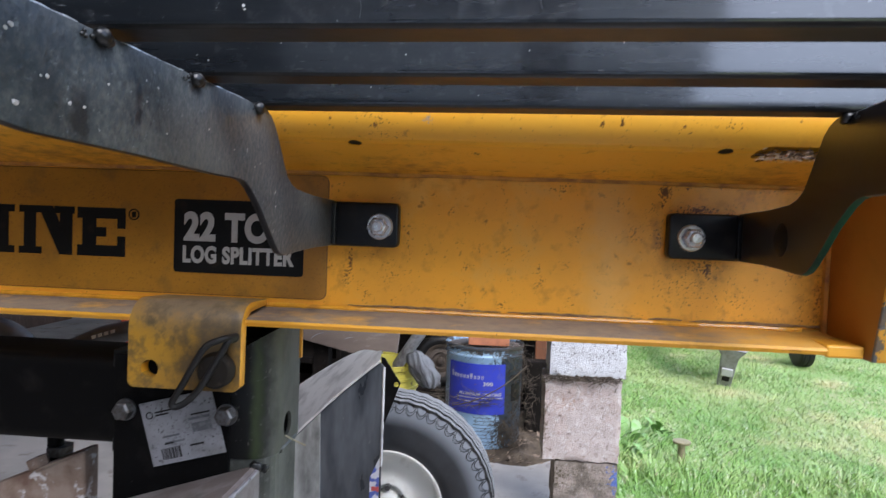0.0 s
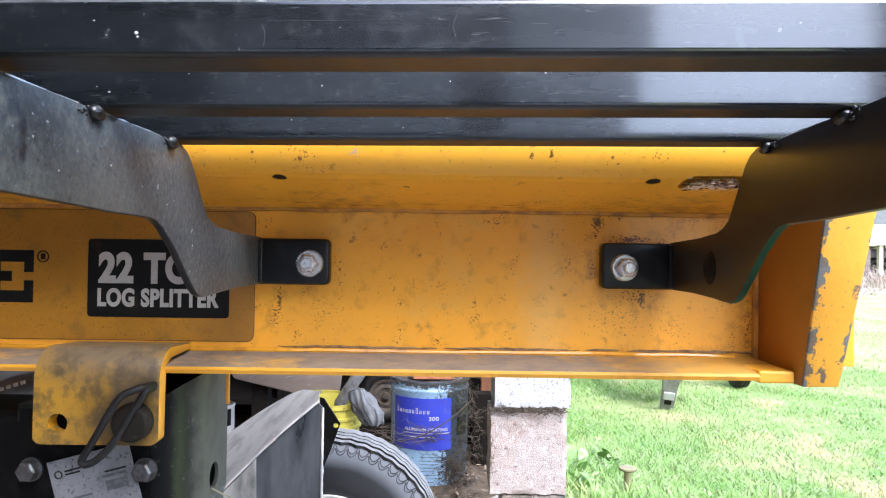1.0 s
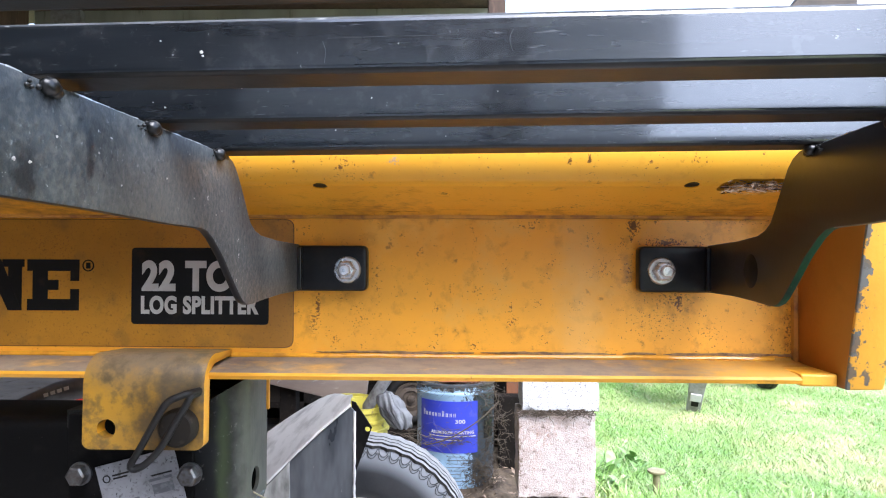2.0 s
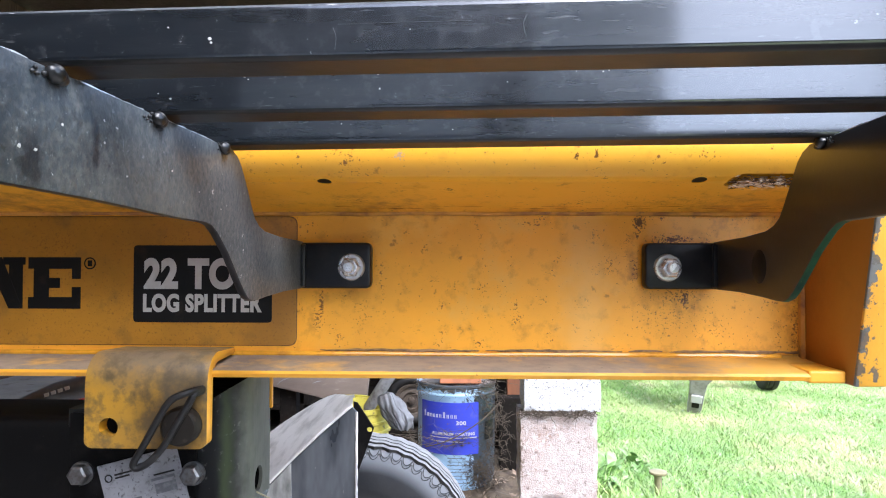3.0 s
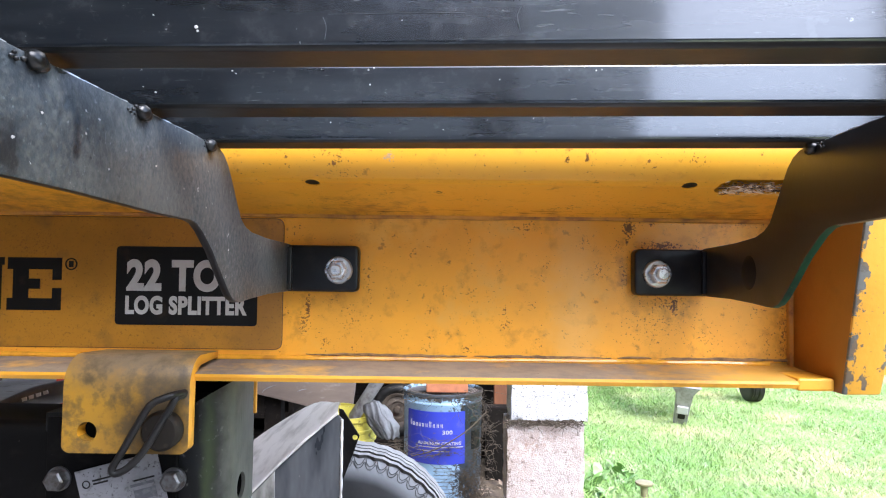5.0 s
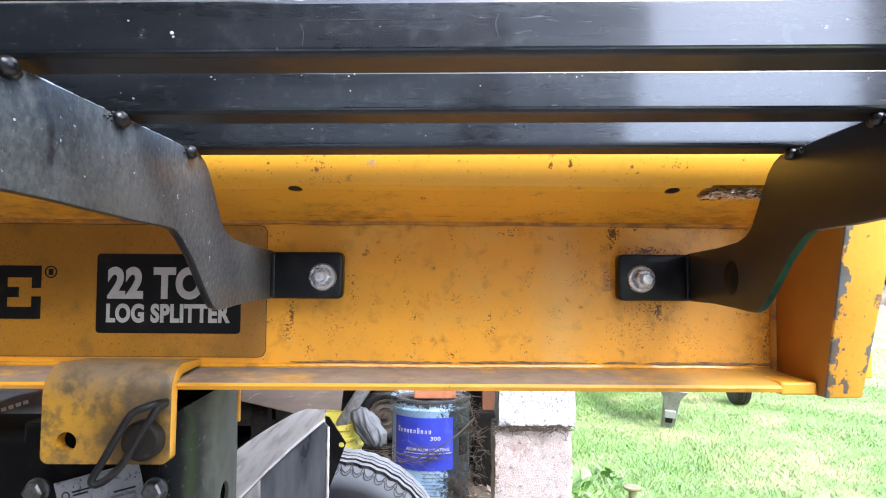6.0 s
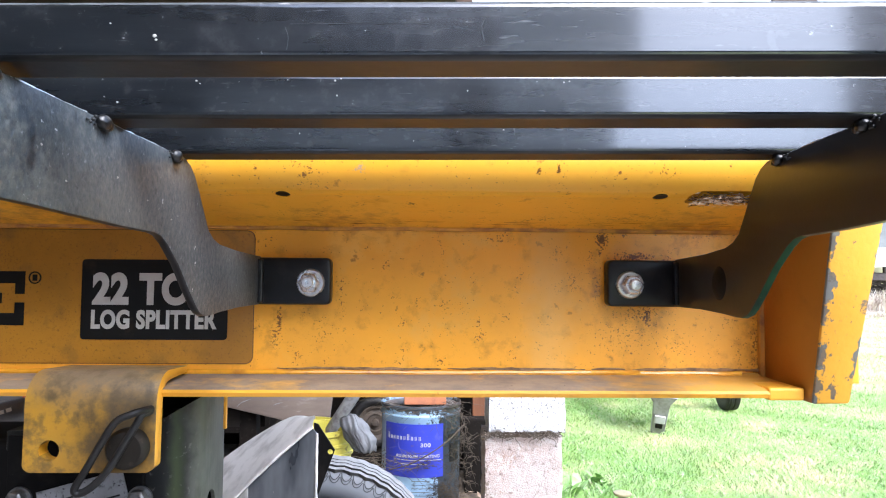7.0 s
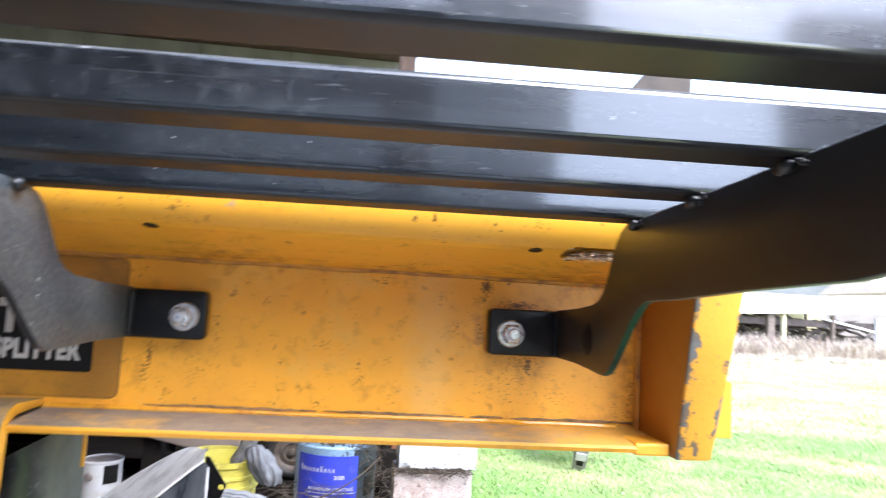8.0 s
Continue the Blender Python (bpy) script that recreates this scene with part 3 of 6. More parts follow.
def streak(m, x, width, colour, strength):
    """A soft upright streak of colour at x."""
    nt = m.node_tree
    b = nt.nodes["Principled BSDF"]
    tc = nt.nodes.new("ShaderNodeTexCoord")
    sp = nt.nodes.new("ShaderNodeSeparateXYZ")
    nz = nt.nodes.new("ShaderNodeTexNoise")
    nz.inputs["Scale"].default_value, nz.inputs["Detail"].default_value = 60, 6
    nt.links.new(tc.outputs["Object"], sp.inputs[0])
    nt.links.new(tc.outputs["Object"], nz.inputs["Vector"])
    ma = nt.nodes.new("ShaderNodeMath")
    ma.operation = "MULTIPLY_ADD"
    nt.links.new(nz.outputs["Fac"], ma.inputs[0])
    ma.inputs[1].default_value = width * 1.2
    nt.links.new(sp.outputs["X"], ma.inputs[2])
    df = nt.nodes.new("ShaderNodeMath")
    df.operation = "SUBTRACT"
    nt.links.new(ma.outputs[0], df.inputs[0])
    df.inputs[1].default_value = x + width * 0.6
    ab = nt.nodes.new("ShaderNodeMath")
    ab.operation = "ABSOLUTE"
    nt.links.new(df.outputs[0], ab.inputs[0])
    mr = nt.nodes.new("ShaderNodeMapRange")
    mr.interpolation_type = "SMOOTHSTEP"
    mr.inputs["From Min"].default_value, mr.inputs["From Max"].default_value, mr.inputs["To Min"].default_value, mr.inputs["To Max"].default_value = width, 0, 0, strength
    nt.links.new(ab.outputs[0], mr.inputs["Value"])
    mx = nt.nodes.new("ShaderNodeMix")
    mx.data_type = "RGBA"
    nt.links.new(mr.outputs[0], mx.inputs["Factor"])
    nt.links.new(b.inputs["Base Color"].links[0].from_socket, mx.inputs["A"])
    mx.inputs["B"].default_value = (*colour, 1)
    nt.links.new(mx.outputs["Result"], b.inputs["Base Color"])


# Bluish ring: sky sheen on the shoulder put into the rubber's colour.
ring_tone(M_RUBBER, (-0.133, 1.15, 0.215), 0.158, 0.194, (0.24, 0.255, 0.28), 0.9)
ring_tone(M_RUBBER, (-0.133, 1.15, 0.215), 0.1985, 0.1998, (0.015, 0.015, 0.016), 0.97)
# Pale upright reflection painted into the web's colour.
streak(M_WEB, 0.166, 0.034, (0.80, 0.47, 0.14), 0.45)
streak(M_YEL_DUST, 0.34, 0.17, (0.60, 0.30, 0.035), 0.95)
# Black front, greyer side, green corner: shade and reflection painted on the post.
streak(M_POST, -0.200, 0.028, (0.005, 0.005, 0.005), 1.0)
streak(M_POST, -0.152, 0.017, (0.085, 0.088, 0.075), 0.9)
streak(M_POST, -0.171, 0.008, (0.032, 0.046, 0.016), 0.7)
stain(M_POST, [(-0.160, 0.535, 0.517, 0.026, 0.55, (0.075, 0.078, 0.062), 1.0), (-0.158, 0.556, 0.524, 0.010, 0.8, (0.20, 0.20, 0.18), 0.6)], scale=150, low=0.62, high=0.92)
M_YEL_GLOSS = mat("glossy_yellow_paint", YEL, 0.14, 0, [((0.55, 0.24, 0.03), 60, 0.5, 0.7, 6)], 0.5, 140, coat=0.8)
M_TAG = mat("silver_paper_tag", (0.27, 0.265, 0.28), 0.5, 0.1, [((0.17, 0.165, 0.165), 30, 0.45, 0.7, 8), ((0.09, 0.085, 0.085), 170, 0.56, 0.68, 6), ((0.035, 0.033, 0.033), 330, 0.62, 0.68, 3)], 0.1, 300)
M_VOID = mat("unlit_bore", (0.002, 0.002, 0.002), 1.0, spec=0.0)
M_SCRAPE = mat("scraped_dirt", (0.30, 0.165, 0.07), 0.8, 0, [((0.13, 0.07, 0.035), 140, 0.45, 0.65, 6)])
M_PRINTGREY = mat("grey_print", (0.10, 0.10, 0.11), 0.6, 0, [((0.22, 0.22, 0.22), 90, 0.5, 0.7, 5)])
M_BACKWALL = mat("grey_olive_boards", (0.34, 0.335, 0.29), 0.85, 0, [((0.22, 0.215, 0.19), 4, 0.4, 0.7, 8), ((0.12, 0.10, 0.085), 26, 0.60, 0.72, 8)], 0.4, 120, stretch=(1, 1, 0.12))
# For the unseen pale boards that brighten the rails' reflections.
M_REFLECTOR = mat("whitewashed_boards", (0.84, 0.85, 0.87), 0.8, 0, [((0.70, 0.71, 0.73), 5, 0.4, 0.7, 8)], 0.4, 120, stretch=(1, 1, 0.12))
M_GREYBOX = mat("dull_grey_metal", (0.30, 0.30, 0.31), 0.5, 0.2, [((0.20, 0.19, 0.19), 30, 0.45, 0.7, 7)], 0.1, 200)
# The lawn's green reflection, put in as the edge's own colour.
M_LAWNGLINT = mat("old_green_paint", (0.009, 0.052, 0.018), 0.55, 0, [((0.005, 0.02, 0.010), 40, 0.45, 0.65, 7), ((0.30, 0.20, 0.03), 180, 0.70, 0.74, 4)], spec=0.15)
M_GUSSET = mat("dusty_brown_gusset", (0.15, 0.125, 0.115), 0.6, 0, [((0.25, 0.23, 0.225), 30, 0.45, 0.7, 8), ((0.045, 0.045, 0.035), 14, 0.52, 0.7, 7)], 0.3, 250)
M_PIN = mat("dark_pin_steel", (0.008, 0.0075, 0.007), 0.5, 0.1, [((0.03, 0.025, 0.02), 60, 0.5, 0.75, 7, 0.65)], 0.3, 300)
M_PINCAP = mat("oily_pin_steel", (0.017, 0.013, 0.009), 0.62, 0, [((0.014, 0.011, 0.008), 40, 0.42, 0.66, 7), ((0.05, 0.038, 0.026), 120, 0.60, 0.74, 7)], 0.4, 260, spec=0.25)
M_STRAW = mat("pale_straw", (0.42, 0.38, 0.26), 0.7, 0, [((0.28, 0.24, 0.15), 90, 0.4, 0.7, 5)])
M_RUST = mat("rusty_mount", (0.30, 0.23, 0.18), 0.85, 0, [((0.16, 0.095, 0.065), 26, 0.42, 0.66, 8), ((0.58, 0.55, 0.53), 50, 0.56, 0.62, 9)], 0.6, 200)
M_WOODBROWN = mat("dark_brown_steel", (0.09, 0.068, 0.05), 0.6, 0, [((0.04, 0.03, 0.024), 30, 0.45, 0.7, 7)], 0.2, 200)
M_STICKER = mat("warning_sticker", (0.62, 0.62, 0.66), 0.4, 0, [((0.08, 0.12, 0.42), 45, 0.5, 0.54, 2), ((0.5, 0.08, 0.07), 60, 0.62, 0.64, 2)])


# ---- large structure ----
def lawn_z(y):
    return 0.02 - 0.016 * max(0.0, y - 2.0)


def build_ground():
    bm = bmesh.new()
    xs = [-300, -60, -20, -8, -2, 0.43, 0.45, 1, 2, 4, 6, 6.2, 8, 16, 30, 60, 150, 400]
    ys = [-300, -60, -20, -6, -3.4, -3.2, 0, 1.34, 1.38, 2, 3, 4, 5, 6, 9, 14, 20, 28, 40, 70, 130, 400]

    def low(x, y):
        return 0.06 if (x < 0.44 and -6 < y < 5.5) or (x < 6.1 and -3.3 < y < 1.36) else 0.0

    grid = [[bm.verts.new((x, y, lawn_z(min(y, 60)) - low(x, y) + 0.012 * noise.noise(Vector((x, y, 0))))) for x in xs] for y in ys]
    for j in range(len(ys) - 1):
        for i in range(len(xs) - 1):
            bm.faces.new((grid[j][i], grid[j][i + 1], grid[j + 1][i + 1], grid[j + 1][i]))
    tagged(part("ground", bm, M_SOIL), "green lawn turf with bare soil sloping gently away", "ground", kind="structure")
    # Unseen dark ground, added to cut green and bright bounce on undersides.
    bm = box((0.443, -3.2, -0.25), (6.05, 1.36, -0.002), 0.01)
    yard = part("yard", box((-5, -3.2, -0.25), (0.4425, -1.654, -0.002), 0.01, bm=bm), M_DIMGROUND)
    tagged(yard, "unseen dark ground added to dim light bounced from below", "ground", kind="structure")
    floor = part("floor", box((-5, -1.65, -0.25), (0.44, 4.4, 0.0), 0.006), M_CONCRETE)
    tagged(floor, "stained grey concrete slab under the lean-to", "floor", kind="structure")


def build_shelter():
    bm = box((-2.86, 4.25, 0), (0.31, 4.4, 2.44))
    wall = part("wall_back", box((-5, 4.251, 0), (-2.861, 4.399, 2.30), bm=bm), M_BACKWALL)
    tagged(part("meter_box", box((-2.72, 4.20, 2.30), (-2.51, 4.2495, 2.43), 0.006), M_GREYBOX), "dull grey metal box high on the board wall", "box")
    tagged(wall, "grey weathered board wall of the lean-to", "wall", kind="structure")
    # Unseen wall behind the camera, added to darken the rails' left reflections.
    tagged(part("wall_front", box((-2.6, -1.9, 0), (0.62, -1.8, 2.0)), M_WOOD_DK), "unseen dark wall added for dark reflections in the rails", "wall", kind="structure")
    # Unseen pale boards, added to give the rails mid-bright reflections.
    bm = box((0.1405, -1.6, 0), (0.57, -1.5, 2.0))
    tagged(part("wall_low", box((-0.85, -1.6, 0), (-0.03, -1.5, 1.57), bm=bm), M_REFLECTOR), "unseen pale boards added for brighter reflections in the rails", "wall", kind="structure")
    tagged(part("wall_side", box((-2.95, -2.6, 0), (-2.865, 4.2, 2.44)), M_WOOD_DK), "dark weathered board wall of the lean-to", "wall", kind="structure")
    tagged(part("ceiling", box((-5.2, -0.3, 2.445), (0.25, 4.5, 2.52)), M_WOOD_DK), "dark boarded underside of the lean-to roof", "ceiling", kind="structure")
    # Unseen roof piece, added to cut the light on the left.
    tagged(part("ceiling_eave", box((-5.2, -2.6, 2.445), (-0.62, -0.302, 2.52)), M_WOOD_DK), "unseen dark eave added to shade the left side", "ceiling", kind="structure")
    # Unseen wall, added so that the rails reflect dark again far right.
    right_blocker = part("wall_house", box((4.2, -6.6, 0), (12, -6.4, 5.0)), M_WOOD_DK)
    tagged(right_blocker, "unseen dark wall added to darken the rails at the right", "wall", kind="structure")
    post = part("post", box((0.172, 2.85, 0), (0.25, 2.96, 2.445), 0.004), M_WOOD_DK)
    tagged(post, "dark brown timber post holding up the lean-to roof", "post", kind="structure")


build_ground()
build_shelter()


# ---- the log splitter ----
def cut(ob, cutters):
    """Cuts the shapes out of the mesh."""
    for bm in cutters:
        c = part("cutter", bm, M_BLACK)
        md = ob.modifiers.new("cut", "BOOLEAN")
        md.operation, md.solver, md.object = "DIFFERENCE", "EXACT", c
        bpy.context.view_layer.update()
        me = bpy.data.meshes.new_from_object(ob.evaluated_get(bpy.context.evaluated_depsgraph_get()))
        ob.modifiers.clear()
        old = ob.data
        name = old.name
        ob.data = me
        bpy.data.meshes.remove(old)
        me.name = name
        bpy.data.objects.remove(c)
    return ob


def fit_text(name, text, x0, x1, z0, z1, y, material, parent, bold=0.0):
    """Lettering that faces the camera's side and fills the given rectangle."""
    ob = lettering(name, text, 0.03, pose(0, 0, 0, 90, 0, 0), material, parent, 1.0, bold)
    co = [v.co for v in ob.data.vertices]
    a0, a1 = min(c.x for c in co), max(c.x for c in co)
    b0, b1 = min(c.z for c in co), max(c.z for c in co)
    ob.data.transform(Matrix.Translation((x0, y, z0)) @ Matrix.Diagonal(((x1 - x0) / (a1 - a0), 1, (z1 - z0) / (b1 - b0), 1)) @ Matrix.Translation((-a0, 0, -b0)))
    return ob


splitter = thing("log_splitter", (0, 0.6, 0), "yellow and black towable log splitter with a worn steel beam", "log splitter")


def hole_cutter(x, y, r=0.0062):
    return prism([(x + r * math.cos(a), y + r * math.sin(a)) for a in (2 * math.pi * k / 20 for k in range(20))], "z", 0.78, 0.90)


def build_beam():
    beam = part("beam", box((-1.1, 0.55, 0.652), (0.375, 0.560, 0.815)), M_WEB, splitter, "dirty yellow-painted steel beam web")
    top = [(0.5505, 0.801), (0.538, 0.8062), (0.50, 0.812), (0.449, 0.8215), (0.441, 0.8245), (0.434, 0.830), (0.4295, 0.838), (0.428, 0.848), (0.430, 0.856), (0.436, 0.860),
           (0.664, 0.860), (0.672, 0.850), (0.668, 0.835), (0.651, 0.8215), (0.60, 0.812), (0.5595, 0.801)]
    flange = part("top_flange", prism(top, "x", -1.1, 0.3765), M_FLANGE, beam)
    slot = rounded([(0.262, 0.4385), (0.335, 0.4385), (0.335, 0.464), (0.262, 0.464)], 0.0122, 6)
    cut(flange, [prism(slot, "z", 0.78, 0.90), hole_cutter(-0.069, 0.450), hole_cutter(0.239, 0.448)])
    smooth(flange, 50)
    # Black discs added in the holes as their inner shade.
    for x, y in ((-0.069, 0.450), (0.239, 0.448)):
        part("hole_plug", lathe([(0.0001, 0.0008), (0.0061, 0.0008), (0.0061, 0.008)], (0, 0, 0), "z", 20), M_BLACKPRINT, flange).data.transform(Matrix.Translation((x, y, 0.8215 - 0.186 * (y - 0.449))) @ pose(0, 0, 0, -10.6, 0, 0))
    # Black sheet added behind the slot for its dark inside.
    part("slot_backing", box((0.259, 0.436, 0.838), (0.338, 0.467, 0.842)), M_VOID, flange)
    rng = random.Random(2)
    for y, z, r, tone in ((0.5488, 0.6683, 0.0017, M_SCRAPE), (0.5486, 0.6690, 0.0013, M_SCRAPE), (0.536, 0.8068, 0.0006, M_GRIME), (0.528, 0.8082, 0.0006, M_GRIME), (0.5484, 0.8075, 0.0007, M_GRIME)):
        x = -0.1 + rng.uniform(0, 0.05)
        while x < 0.36:
            L = rng.uniform(0.02, 0.12)
            n = max(3, int(L / 0.006))
            pts = [(x + L * i / n, y + 0.0003 * rng.uniform(-1, 1), z + 0.0005 * rng.uniform(-1, 1)) for i in range(n + 1)]
            part("scrape", sweep(pts, [r * (0.3 + 0.9 * math.sin(math.pi * (i + 0.5) / (n + 1))) for i in range(n + 1)], 5), tone, beam)
            x += L + rng.uniform(0.004, 0.05)
    low = [(0.5505, 0.666), (0.545, 0.6632), (0.54, 0.6625), (0.49, 0.6598), (0.4865, 0.6585), (0.4855, 0.656), (0.487, 0.6525), (0.49, 0.652), (0.61, 0.652), (0.614, 0.656), (0.61, 0.660), (0.5595, 0.6645)]
    lower = part("bottom_flange", prism(low, "x", -1.1, 0.376), [M_YEL, M_YEL_DUST], beam)
    for p in lower.data.polygons:
        if p.normal.z > 0.8 and p.center.y < 0.55:
            p.material_index = 1
    smooth(lower, 40)
    # weld beads along the web
    for name, y, z, r in (("weld_bead", 0.5475, 0.8035, 0.0035), ("weld_bead", 0.548, 0.665, 0.0028)):
        pts = [(-1.1 + 0.012 * i, y + 0.0006 * noise.noise(Vector((i * 0.4, z * 50, 0))), z + 0.0012 * noise.noise(Vector((i * 0.23, z * 90, 4)))) for i in range(122)]
        smooth(part(name, sweep(pts, r, 8), M_GRIME if z > 0.7 else M_YEL_GLOSS, beam))
    # end plate, its front edge leaning out towards the top
    bm = bmesh.new()
    inner = [(0.374, 0.552, 0.650), (0.380, 0.477, 0.649), (0.378, 0.4265, 0.864), (0.374, 0.552, 0.864)]
    outer = [(0.405, 0.552, 0.650), (0.4135, 0.479, 0.649), (0.430, 0.435, 0.864), (0.425, 0.552, 0.864)]
    v = [bm.verts.new(p) for p in inner + outer]
    for f in ((0, 1, 2, 3), (7, 6, 5, 4), (0, 4, 5, 1), (1, 5, 6, 2), (2, 6, 7, 3), (3, 7, 4, 0)):
        bm.faces.new([v[i] for i in f])
    bmesh.ops.recalc_face_normals(bm, faces=bm.faces)
    bmesh.ops.bevel(bm, geom=bm.edges, offset=0.0025, segments=2, affect="EDGES", profile=0.5)
    plate = part("end_plate", bm, [M_END_SHADED, M_END], beam, "yellow end plate with chipped paint along its edge")
    # Front faces take the bright yellow, all others the painted-in shade.
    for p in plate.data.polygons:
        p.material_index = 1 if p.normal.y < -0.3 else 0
    smooth(plate, 30)
    part("gusset", prism([(0.37, 0.648), (0.503, 0.648), (0.503, 0.707), (0.37, 0.78)], "y", 0.60, 0.612, 0.001), M_YEL, beam)
    # stop above the end of the beam: an upright with a slanted brace
    part("stop_upright", prism([(0.280, 0.86), (0.280, 0.925), (0.309, 0.9595), (0.345, 1.004), (0.345, 1.16), (0.3635, 1.16), (0.3635, 0.86)], "y", 0.43, 0.442, 0.001), M_WOODBROWN, beam, "dark brown upright stop above the beam end")
    # runs of scraped weld by the end plate
    smooth(part("weld_bead", sweep([(0.3735 + 0.0012 * noise.noise(Vector((i, 2, 1))), 0.5485, 0.662 + 0.0075 * i) for i in range(19)], 0.0042, 8), M_GRIME, beam))
    part("flange_step", box((0.346, 0.4855, 0.6505), (0.378, 0.552, 0.6615), 0.002), M_YEL, beam)
    # decal
    part("decal_edge", prism(rounded([(-1.1, 0.6722), (-0.1162, 0.6722), (-0.1162, 0.7998), (-1.1, 0.7998)], [0, 0.009, 0.009, 0], 6), "y", 0.5496, 0.551), M_DECALEDGE, beam)
    decal = part("decal", prism(rounded([(-1.1, 0.673), (-0.117, 0.673), (-0.117, 0.799), (-1.1, 0.799)], [0, 0.0085, 0.0085, 0], 6), "y", 0.5493, 0.551), M_DECAL, beam, "dull yellow decal film with rounded corners")
    label_panel = part("label_panel", prism(rounded([(-0.279, 0.695), (-0.141, 0.695), (-0.141, 0.771), (-0.279, 0.771)], 0.004, 4), "y", 0.5489, 0.551), M_BLACKPRINT, beam)
    fit_text("lettering", "22 TON", -0.2685, -0.152, 0.7275, 0.7585, 0.5486, M_WHITEPRINT, beam, 0.0015)
    fit_text("lettering", "LOG SPLITTER", -0.269, -0.151, 0.7050, 0.7232, 0.5486, M_WHITEPRINT, beam, 0.0013)
    # trademark drawn as plain bars
    for x0, x1, z0, z1 in ((-0.385, -0.332, 0.7475, 0.759), (-0.385, -0.332, 0.708, 0.7195), (-0.3795, -0.364, 0.7195, 0.7475), (-0.364, -0.353, 0.7285, 0.7385), (-0.341, -0.332, 0.7375, 0.7475), (-0.341, -0.332, 0.7195, 0.7295),
                           (-0.450, -0.4245, 0.7515, 0.759), (-0.4105, -0.388, 0.7515, 0.759), (-0.450, -0.4245, 0.708, 0.7155), (-0.4445, -0.431, 0.7155, 0.7515), (-0.4045, -0.3905, 0.708, 0.7515),
                           (-0.475, -0.455, 0.708, 0.7155), (-0.475, -0.455, 0.7515, 0.759), (-0.475, -0.4615, 0.7155, 0.7515)):
        part("trademark_bar", box((x0, 0.5489, z0), (x1, 0.551, z1)), M_BLACKPRINT, beam)
    part("trademark_bar", prism([(-0.429, 0.759), (-0.412, 0.759), (-0.3905, 0.708), (-0.4045, 0.708)], "y", 0.5487, 0.551), M_BLACKPRINT, beam)
    part("trademark_ring", lathe([(0.0060, 0.002), (0.0060, 0), (0.0047, 0), (0.0047, 0.002)], (-0.323, 0.5489, 0.753), "y", 24, cap=False), M_BLACKPRINT, beam)
    part("trademark_bar", box((-0.3252, 0.5489, 0.7500), (-0.3208, 0.551, 0.7560)), M_BLACKPRINT, beam)
    # folded latch bracket over the lower flange
    fold = [radians(90 + 9 * k) for k in range(11)]
    sec = [(0.545, 0.6655), (0.545, 0.6715)] + [(0.5025 + 0.026 * math.cos(a), 0.6475 + 0.026 * math.sin(a)) for a in fold] + [(0.4755, 0.592), (0.4885, 0.592)] + [(0.5045 + 0.0145 * math.cos(a), 0.6495 + 0.0145 * math.sin(a)) for a in reversed(fold)]
    bracket = part("latch_bracket", prism(sec, "x", -0.285, -0.176, 0.0012), [M_BRACKET, M_YEL], beam, "folded yellow latch bracket with a grimy top")
    corner = [(0.008 * (1 - math.cos(a)), 0.008 * (1 - math.sin(a))) for a in (math.pi / 2 * k / 6 for k in range(7))]
    cut(bracket, [lathe([(0.0085, -0.05), (0.0085, 0.05)], (-0.263, 0.478, 0.610), "y", 24),
                  prism([(-0.285 + u, 0.592 + w) for u, w in corner] + [(-0.285 + 0.008, 0.588), (-0.289, 0.588), (-0.289, 0.600)], "y", 0.46, 0.50),
                  prism([(-0.176 - u, 0.592 + w) for u, w in corner] + [(-0.176 - 0.008, 0.588), (-0.172, 0.588), (-0.172, 0.600)], "y", 0.46, 0.50)])
    for p in bracket.data.polygons:
        if p.normal.x > 0.8:
            p.material_index = 1
    smooth(bracket, 40)
    part("latch_ear", box((-0.1462, 0.560, 0.609), (-0.1432, 0.564, 0.653), 0.0008), M_YEL, beam)


